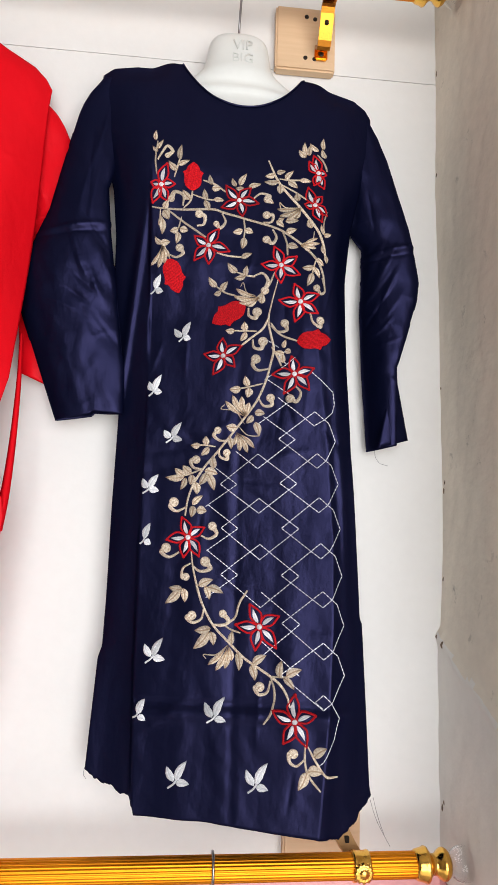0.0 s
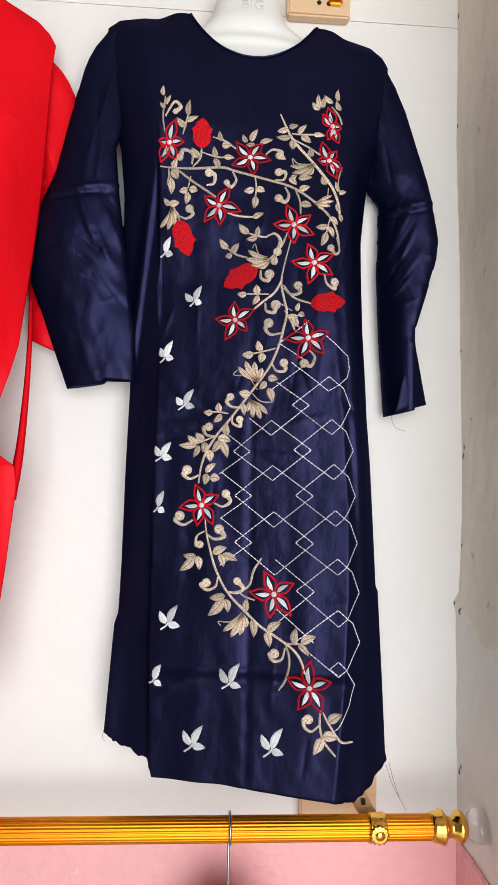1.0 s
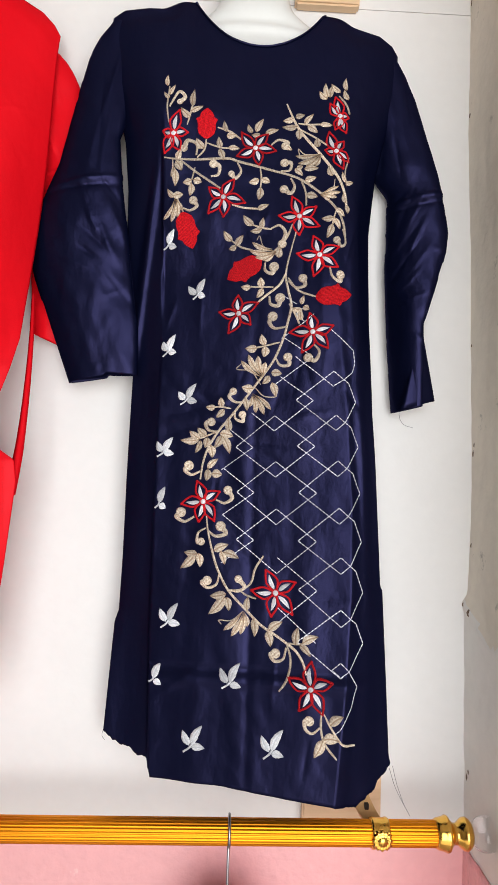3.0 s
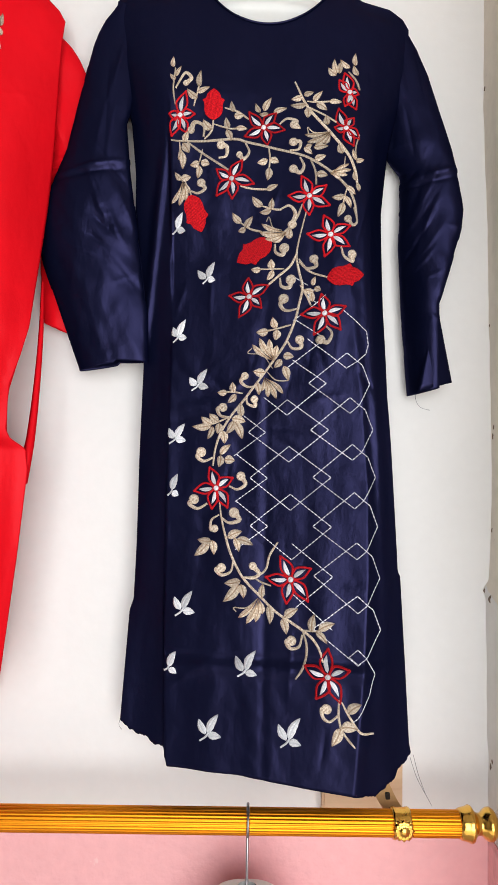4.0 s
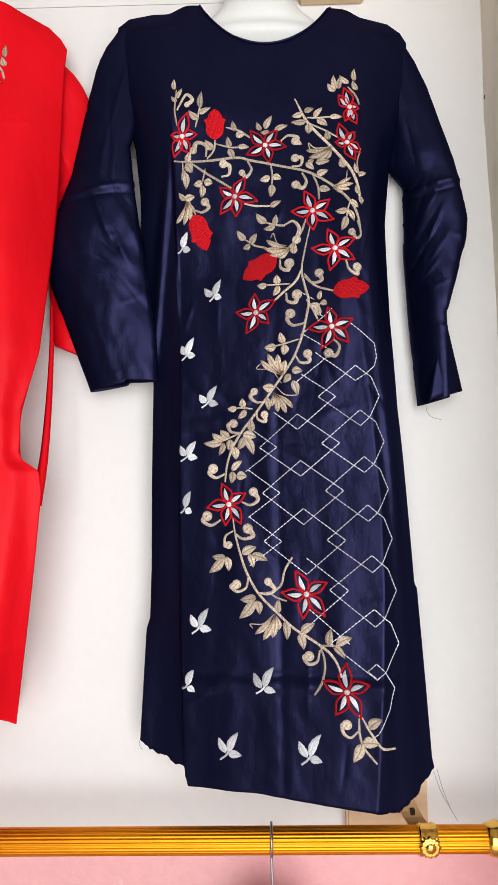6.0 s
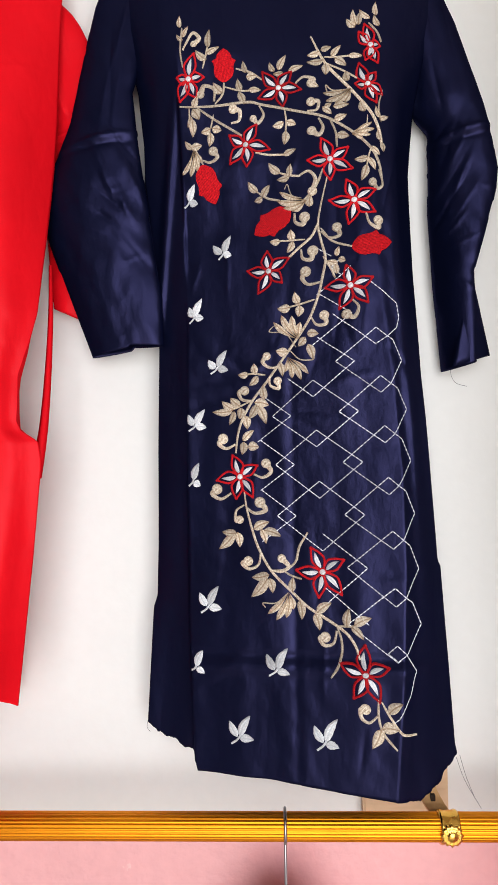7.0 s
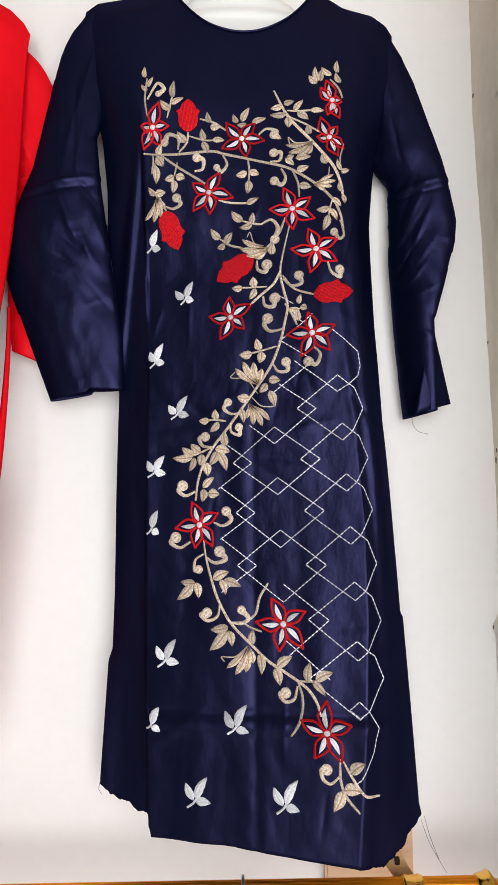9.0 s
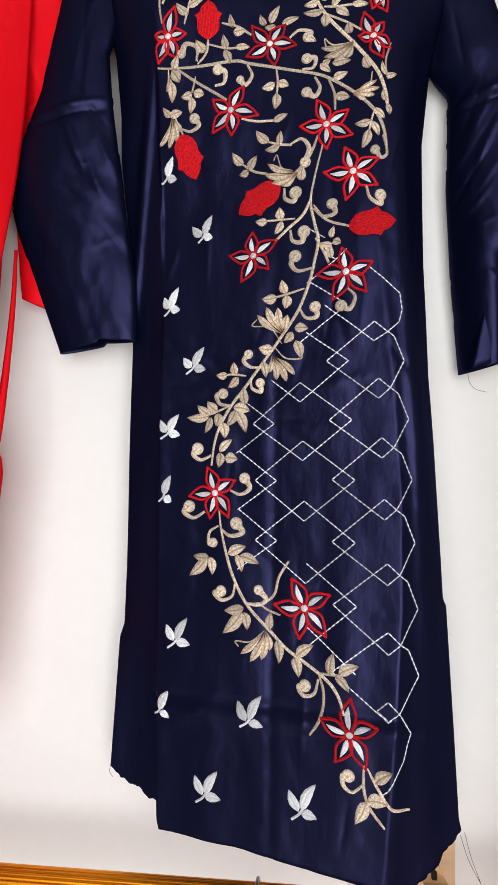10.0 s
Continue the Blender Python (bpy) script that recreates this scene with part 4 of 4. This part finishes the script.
    e.leaf((0.041, 1.879), (0.046, 1.899), 0.0080)
    e.leaf((0.056, 1.888), (0.043, 1.9), 0.0080)
    e.leaf((0.064, 1.892), (0.064, 1.911), 0.0072)
    e.leaf((0.067, 1.877), (0.061, 1.892), 0.0081)
    e.leaf((-0.055, 1.752), (-0.069, 1.748), 0.0096)
    e.leaf((-0.052, 1.753), (-0.04, 1.748), 0.0096)
    e.leaf((-0.053, 1.741), (-0.055, 1.723), 0.0096)
    e.leaf((-0.168, 1.779), (-0.163, 1.793), 0.0088)
    e.leaf((-0.17, 1.777), (-0.161, 1.764), 0.0112)
    e.leaf((-0.171, 1.766), (-0.17, 1.742), 0.0088)
    e.leaf((-0.172, 1.769), (-0.176, 1.755), 0.0064)
    e.leaf((-0.147, 1.751), (-0.159, 1.747), 0.0096)
    e.leaf((-0.145, 1.751), (-0.133, 1.748), 0.0104)
    e.leaf((-0.147, 1.746), (-0.149, 1.729), 0.0088)
    e.leaf((-0.172, 1.728), (-0.158, 1.731), 0.0104)
    e.leaf((-0.17, 1.727), (-0.18, 1.738), 0.0072)
    e.leaf((-0.056, 1.709), (-0.041, 1.716), 0.0080)
    e.leaf((-0.061, 1.687), (-0.075, 1.701), 0.0096)
    e.leaf((-0.049, 1.683), (-0.048, 1.697), 0.0077)
    e.leaf((-0.049, 1.682), (-0.065, 1.679), 0.0080)
    e.leaf((-0.089, 1.666), (-0.101, 1.68), 0.0088)
    e.leaf((-0.083, 1.66), (-0.074, 1.674), 0.0088)
    e.leaf((-0.083, 1.659), (-0.093, 1.655), 0.0080)
    e.leaf((-0.026, 1.641), (-0.024, 1.655), 0.0096)
    e.leaf((-0.062, 1.602), (-0.075, 1.603), 0.0084)
    e.leaf((-0.047, 1.602), (-0.049, 1.615), 0.0096)
    e.leaf((-0.046, 1.6), (-0.054, 1.587), 0.0084)
    e.leaf((0.006, 1.568), (-0.006, 1.572), 0.0077)
    e.leaf((0.005, 1.576), (0.008, 1.588), 0.0063)
    e.leaf((0.007, 1.573), (0.015, 1.569), 0.0077)
    e.leaf((0.005, 1.555), (0.004, 1.57), 0.0080)
    e.leaf((-0.051, 1.519), (-0.067, 1.518), 0.0104)
    e.leaf((-0.041, 1.522), (-0.046, 1.537), 0.0091)
    e.leaf((-0.04, 1.52), (-0.042, 1.506), 0.0104)
    e.leaf((-0.032, 1.485), (-0.018, 1.484), 0.0098)
    e.leaf((-0.034, 1.481), (-0.043, 1.47), 0.0088)
    e.leaf((-0.031, 1.472), (-0.025, 1.453), 0.0098)
    e.leaf((-0.055, 1.464), (-0.07, 1.466), 0.0112)
    e.leaf((-0.104, 1.439), (-0.117, 1.439), 0.0084)
    e.leaf((-0.095, 1.439), (-0.097, 1.452), 0.0088)
    e.leaf((-0.092, 1.436), (-0.103, 1.425), 0.0084)
    e.leaf((-0.066, 1.452), (-0.062, 1.434), 0.0080)
    e.leaf((-0.084, 1.407), (-0.086, 1.426), 0.0096)
    e.leaf((-0.124, 1.395), (-0.15, 1.394), 0.0096)
    e.leaf((-0.123, 1.396), (-0.138, 1.407), 0.0096)
    e.leaf((-0.115, 1.4), (-0.127, 1.411), 0.0104)
    e.leaf((-0.122, 1.394), (-0.129, 1.377), 0.0077)
    e.leaf((-0.113, 1.398), (-0.116, 1.384), 0.0104)
    e.leaf((-0.097, 1.404), (-0.079, 1.4), 0.0112)
    e.leaf((-0.094, 1.401), (-0.104, 1.384), 0.0098)
    e.leaf((-0.093, 1.4), (-0.083, 1.377), 0.0104)
    e.leaf((-0.109, 1.388), (-0.106, 1.371), 0.0104)
    e.leaf((-0.112, 1.357), (-0.098, 1.37), 0.0084)
    e.leaf((-0.111, 1.356), (-0.113, 1.34), 0.0096)
    e.leaf((-0.106, 1.35), (-0.092, 1.349), 0.0112)
    e.leaf((-0.121, 1.245), (-0.139, 1.246), 0.0096)
    e.leaf((-0.124, 1.244), (-0.143, 1.225), 0.0112)
    e.leaf((-0.12, 1.246), (-0.117, 1.228), 0.0096)
    e.leaf((-0.1, 1.25), (-0.081, 1.259), 0.0104)
    e.leaf((-0.088, 1.249), (-0.067, 1.242), 0.0098)
    e.leaf((-0.091, 1.25), (-0.085, 1.233), 0.0084)
    e.leaf((-0.082, 1.197), (-0.103, 1.193), 0.0104)
    e.leaf((-0.084, 1.193), (-0.104, 1.17), 0.0120)
    e.leaf((-0.082, 1.193), (-0.078, 1.176), 0.0096)
    e.leaf((-0.055, 1.178), (-0.054, 1.195), 0.0084)
    e.leaf((-0.047, 1.169), (-0.045, 1.147), 0.0091)
    e.leaf((-0.028, 1.156), (-0.011, 1.168), 0.0098)
    e.leaf((-0.03, 1.155), (-0.025, 1.137), 0.0098)
    e.leaf((0.005, 1.142), (0.008, 1.163), 0.0091)
    e.leaf((0.013, 1.145), (0.032, 1.154), 0.0098)
    e.leaf((0.01, 1.143), (0.023, 1.13), 0.0078)
    e.leaf((0.046, 1.054), (0.061, 1.066), 0.0105)
    e.leaf((0.039, 1.037), (0.057, 1.038), 0.0126)
    e.leaf((0.038, 1.036), (0.028, 1.015), 0.0112)
    e.acanthus((0.029, 1.79), (-0.006, 1.783), 1)
    e.acanthus((0.027, 1.728), (0.053, 1.738), -1)
    e.acanthus((-0.169, 1.725), (-0.181, 1.694), 1)
    e.acanthus((-0.029, 1.649), (-0.064, 1.66), 1)
    e.acanthus((-0.042, 1.478), (-0.07, 1.505), -1)
    e.acanthus((-0.056, 1.458), (-0.033, 1.433), -1)
    e.acanthus((-0.059, 1.178), (-0.082, 1.149), 1)
    e.vine(0.0016, (0.028, 1.79), (0.007, 1.79), (-0.002, 1.798), (-0., 1.786))
    e.vine(0.0014, (0.03, 1.732), (0.044, 1.738), (0.047, 1.752))
    e.vine(0.0014, (-0.035, 1.653), (-0.047, 1.658), (-0.052, 1.672), (-0.056, 1.666))
    e.vine(0.0014, (-0.045, 1.469), (-0.058, 1.487), (-0.077, 1.49), (-0.072, 1.497))
    e.vine(0.0016, (-0.052, 1.465), (-0.041, 1.454), (-0.026, 1.453), (-0.024, 1.458))
    e.vine(0.0016, (-0.06, 1.177), (-0.074, 1.165), (-0.09, 1.164), (-0.087, 1.159))
    e.sprig((-0.183, 1.656), None, (-0.169, 1.684), (-0.165, 1.66))
    e.sprig((-0.14, 1.587), (-0.147, 1.606), (-0.124, 1.616), (-0.123, 1.591))
    e.sprig((-0.179, 1.508), (-0.179, 1.529), (-0.162, 1.539), (-0.16, 1.514))
    e.sprig((-0.152, 1.442), (-0.155, 1.46), (-0.131, 1.471), (-0.129, 1.446))
    e.sprig((-0.181, 1.371), (-0.182, 1.392), (-0.16, 1.398), (-0.158, 1.375))
    e.sprig((-0.181, 1.302), None, (-0.168, 1.331), (-0.166, 1.302))
    e.sprig((-0.166, 1.148), (-0.168, 1.172), (-0.144, 1.181), (-0.14, 1.154))
    e.sprig((-0.179, 1.079), None, (-0.164, 1.104), (-0.162, 1.077))
    e.sprig((-0.084, 1.082), (-0.087, 1.106), (-0.062, 1.115), (-0.06, 1.086))
    e.sprig((-0.13, 0.999), (-0.132, 1.025), (-0.107, 1.034), (-0.103, 1.007))
    e.sprig((-0.031, 1.005), (-0.034, 1.032), (-0.008, 1.042), (-0.007, 1.011))
    col_a = [(-0.064, 1.386), (-0.061, 1.327), (-0.06, 1.266)]
    col_b = [(-0.026, 1.418), (-0.023, 1.358), (-0.021, 1.297), (-0.019, 1.236), (-0.018, 1.175)]
    col_c = [(0.01, 1.507), (0.012, 1.449), (0.015, 1.389), (0.018, 1.329), (0.018, 1.268), (0.019, 1.208), (0.018, 1.146)]
    col_d = [(0.048, 1.477), (0.052, 1.42), (0.055, 1.361), (0.057, 1.301), (0.059, 1.24), (0.059, 1.177), (0.058, 1.118)]
    e.lattice(col_a, col_b, col_c, col_d)
    e.line((0.043, 1.542), (0.073, 1.515), (0.075, 1.498), (0.072, 1.486), (0.061, 1.476), (0.048, 1.468))
    e.line((0.058, 1.126), (0.067, 1.118), (0.079, 1.098), (0.072, 1.074), (0.057, 1.049), (0.051, 1.044))
    e.line((-0.016, 1.532), (0.01, 1.514), (0.021, 1.506))
    e.line((0.058, 1.109), (0.048, 1.117), (0.058, 1.126))
    e.line((-0.026, 1.47), (0.021, 1.506))
    e.line((-0.02, 1.48), (0.022, 1.449))
    e.line((-0.026, 1.408), (-0.056, 1.4315))
    e.line((-0.020, 1.590), (-0.001, 1.577))
    e.line((0.021, 1.563), (0.010, 1.553), (-0.002, 1.563), (0.008, 1.572))
    e.line((0.010, 1.553), (-0.020, 1.531))


def thread_end(parent, mat, *pts):
    verts, faces = tube([tuple(p) for p in curve_through(pts, 6)], 0.00024, 5)
    mesh_object("loose_thread", verts, faces, mat, parent)


def ragged(fn, amp, seed):
    return lambda x: fn(x) + amp * noise.noise((x * 160, seed, 0.5)) + amp * 0.6 * noise.noise((x * 500, seed, 2.5))


def binding(parent, mat, cut, dx, dz):
    """The narrow turned edge of the round neck."""
    pts = [(-0.151 + 0.187 * k / 40) for k in range(41)]
    line = [(x + dx, body_y(x, top_z(x) - 0.001, cut) - 0.0006, top_z(x) - 0.0005 + dz) for x in pts]
    verts, faces = tube(line, 0.0016, 8)
    mesh_object("neck_binding", verts, faces, mat, parent)


def build_dress(label, mat, cut, rise, dx, dz, embroidery_from, pieces, *threads):
    dress = thing("dress", label, "dress", "hanging embroidered dresses")
    dress.location = (dx, 0, dz)
    side_hem = ragged(table((-0.243, 0.997), (-0.225, 0.985), (-0.205, 0.979), (-0.17, 0.968)), 0.003, 3)
    frayed = lambda x: cut.hem(x) + (0.003 if cut.seed == 0.0 else 0.0006) * smoothstep(0.05, 0.08, x) * (noise.noise((x * 160, 8, 0.5)) + 0.6 * noise.noise((x * 500, 8, 2.5)))
    body_cloth("body", cut, mat, dress, ((cut.left, FOLD, 36, side_hem), (FOLD, CREASE, 110, frayed), (CREASE, cut.right, 40, frayed)), 250)
    nv, verts = 60, []
    for j in range(nv):
        for i in range(30):
            s = i / 29
            z = 2.0 + (1.0 - 2.0) * j / (nv - 1) * 1.0
            lo, hi = cut.left(z) + 0.004, cut.right(z) - 0.004 - cut.tuck
            x = lo + (hi - lo) * s
            z = min(z, top_z(x) - 0.006)
            verts.append((x, -0.026 - 0.006 * math.sin(math.pi * s) - 0.004 * noise.noise((x * 15, z * 4, 9)), z))
    cloth(mesh_object("back_panel", verts, grid_faces(30, nv), mat, dress))
    binding(dress, mat, cut, 0, 0)
    for args in pieces:
        sleeve("sleeve", mat, dress, *args)
    embroider(Needle(dress, cut, cut.skew, rise, embroidery_from, *threads))
    return dress


navy_cut = Cut(
    table((2.03, -0.270), (1.99, -0.272), (1.95, -0.269), (1.90, -0.266), (1.85, -0.253), (1.82, -0.246), (1.75, -0.239), (1.70, -0.238), (1.60, -0.227), (1.48, -0.222), (1.345, -0.225), (1.226, -0.226), (1.160, -0.228), (1.145, -0.233), (0.99, -0.243)),
    table((2.03, 0.148), (1.985, 0.147), (1.90, 0.140), (1.785, 0.115), (1.696, 0.105), (1.555, 0.102), (1.433, 0.103), (1.249, 0.114), (1.212, 0.116), (1.206, 0.119), (1.09, 0.126), (1.0, 0.131), (0.968, 0.138)),
    table((-0.18, 0.9605), (-0.077, 0.9655), (-0.008, 0.9625), (0.050, 0.961), (0.082, 0.955), (0.104, 0.967), (0.120, 0.978), (0.141, 0.990)), 0.0)
arm_left = (table((2.0, -0.270), (1.992, -0.275), (1.975, -0.288), (1.955, -0.298), (1.94, -0.303), (1.787, -0.337), (1.755, -0.350), (1.719, -0.366), (1.695, -0.372), (1.67, -0.375), (1.645, -0.372), (1.621, -0.366), (1.549, -0.340), (1.473, -0.312)),
            table((2.0, -0.255), (1.95, -0.240), (1.88, -0.240), (1.84, -0.246), (1.82, -0.252), (1.75, -0.245), (1.684, -0.236), (1.546, -0.217), (1.473, -0.215)),
            2.000, 1.478, table((0.0, 1.472), (0.55, 1.481), (0.58, 1.485), (1.0, 1.483)), table((2.0, -0.045), (1.8, -0.052), (1.47, -0.050)), table((2.0, 0.005), (1.9, 0.012), (1.8, 0.017), (1.7, 0.020), (1.47, 0.014)), 3, -0.016)
arm_right = (table((2.0, 0.118), (1.9, 0.112), (1.80, 0.114), (1.785, 0.122), (1.765, 0.139), (1.659, 0.138), (1.559, 0.143), (1.45, 0.152)),
             table((2.0, 0.120), (1.978, 0.130), (1.965, 0.144), (1.94, 0.158), (1.901, 0.173), (1.79, 0.204), (1.74, 0.214), (1.705, 0.219), (1.68, 0.217), (1.662, 0.213), (1.573, 0.187), (1.45, 0.188)),
             1.978, 1.45, table((0.0, 1.447), (1.0, 1.455)), table((2.0, -0.045), (1.8, -0.042), (1.47, -0.036)), table((2.0, 0.005), (1.9, 0.012), (1.8, 0.017), (1.7, 0.018), (1.47, 0.012)), 11, -0.034)
navy = build_dress("navy blue satin long-sleeved dress with gold floral embroidery", NAVY, navy_cut, 0, 0, 0, -9, (arm_left, arm_right))
# turned-back right cuff
verts = []
for j in range(14):
    v = j / 13
    z0 = 1.574 + (1.449 - 1.574) * v
    xl, xr = 0.186 + (0.157 - 0.186) * v, 0.1875 + (0.2085 - 0.1875) * v
    for i in range(10):
        s = i / 9
        verts.append((xl + (xr - xl) * s, -0.054 + 0.010 * s * s - 0.004 * math.sin(math.pi * s) * v, z0 + 0.015 * s * v))
cloth(mesh_object("turned_cuff", verts, [q[::-1] for q in grid_faces(10, 14)], NAVY, navy))
thread_end(navy, NAVY, (0.156, -0.048, 1.449), (0.157, -0.049, 1.437), (0.163, -0.05, 1.428), (0.176, -0.05, 1.424))
thread_end(navy, NAVY, (0.137, -0.119, 0.985), (0.143, -0.12, 0.962), (0.152, -0.12, 0.938))
thread_end(navy, NAVY, (0.133, -0.119, 0.982), (0.142, -0.12, 0.956), (0.160, -0.12, 0.924))
thread_end(navy, NAVY, (-0.243, -0.045, 0.998), (-0.244, -0.047, 0.990), (-0.240, -0.047, 0.984))

red_cut = Cut(
    navy_cut.left,
    table((2.03, 0.148), (1.985, 0.147), (1.87, 0.141), (1.62, 0.132), (1.495, 0.127), (1.455, 0.119), (1.416, 0.108), (1.373, 0.108), (1.360, 0.107), (1.348, 0.113), (1.335, 0.133), (1.308, 0.137), (1.2, 0.127), (0.99, 0.104)),
    table((-0.243, 1.01), (-0.174, 0.975), (-0.05, 0.976), (0.010, 0.988), (0.040, 0.993), (0.070, 1.038), (0.076, 1.042), (0.103, 1.020)), 5.0, 0.022, 0.07, 0.03)
shift = lambda f: (lambda z: f(z - 0.037 * smoothstep(1.92, 1.6, z) + 0.022 * smoothstep(1.78, 1.95, z)) - 0.028)
far_arm = (shift(arm_right[0]), lambda z: shift(arm_right[1])(z) + 0.026 * smoothstep(1.985, 1.90, z) * smoothstep(1.62, 1.75, z), 1.982, 1.51, table((0.0, 1.519), (1.0, 1.502)), table((2.0, -0.030), (1.8, -0.022), (1.47, -0.020)), table((2.0, 0.008), (1.9, 0.014), (1.7, 0.010), (1.47, 0.007)), 17)
red = build_dress("bright red satin long-sleeved dress with gold floral embroidery", RED, red_cut, 0.025, -0.491, 0.025, -0.09, (arm_left, far_arm), RED_ON_RED, RED_ON_RED, table((1.86, 0.0), (1.795, 0.018), (1.65, 0.030), (1.54, 0.018), (1.50, 0.0)))
band = [(0.126, -0.050, 1.57), (0.131, -0.066, 1.50), (0.134, -0.086, 1.425), (0.134, -0.102, 1.36), (0.133, -0.114, 1.325), (0.129, -0.121, 1.29)]
verts, faces = [], []
for k, p in enumerate(curve_through(band, 6)):
    for sx, sy in ((-0.0045, 0.0), (0.0, -0.003), (0.0045, 0.0), (0.0, 0.003)):
        verts.append((p[0] + sx * (0.5 + k / 24), p[1] + sy, p[2]))
mesh_object("side_tie", verts, grid_faces(4, len(verts) // 4, True), RED, red)
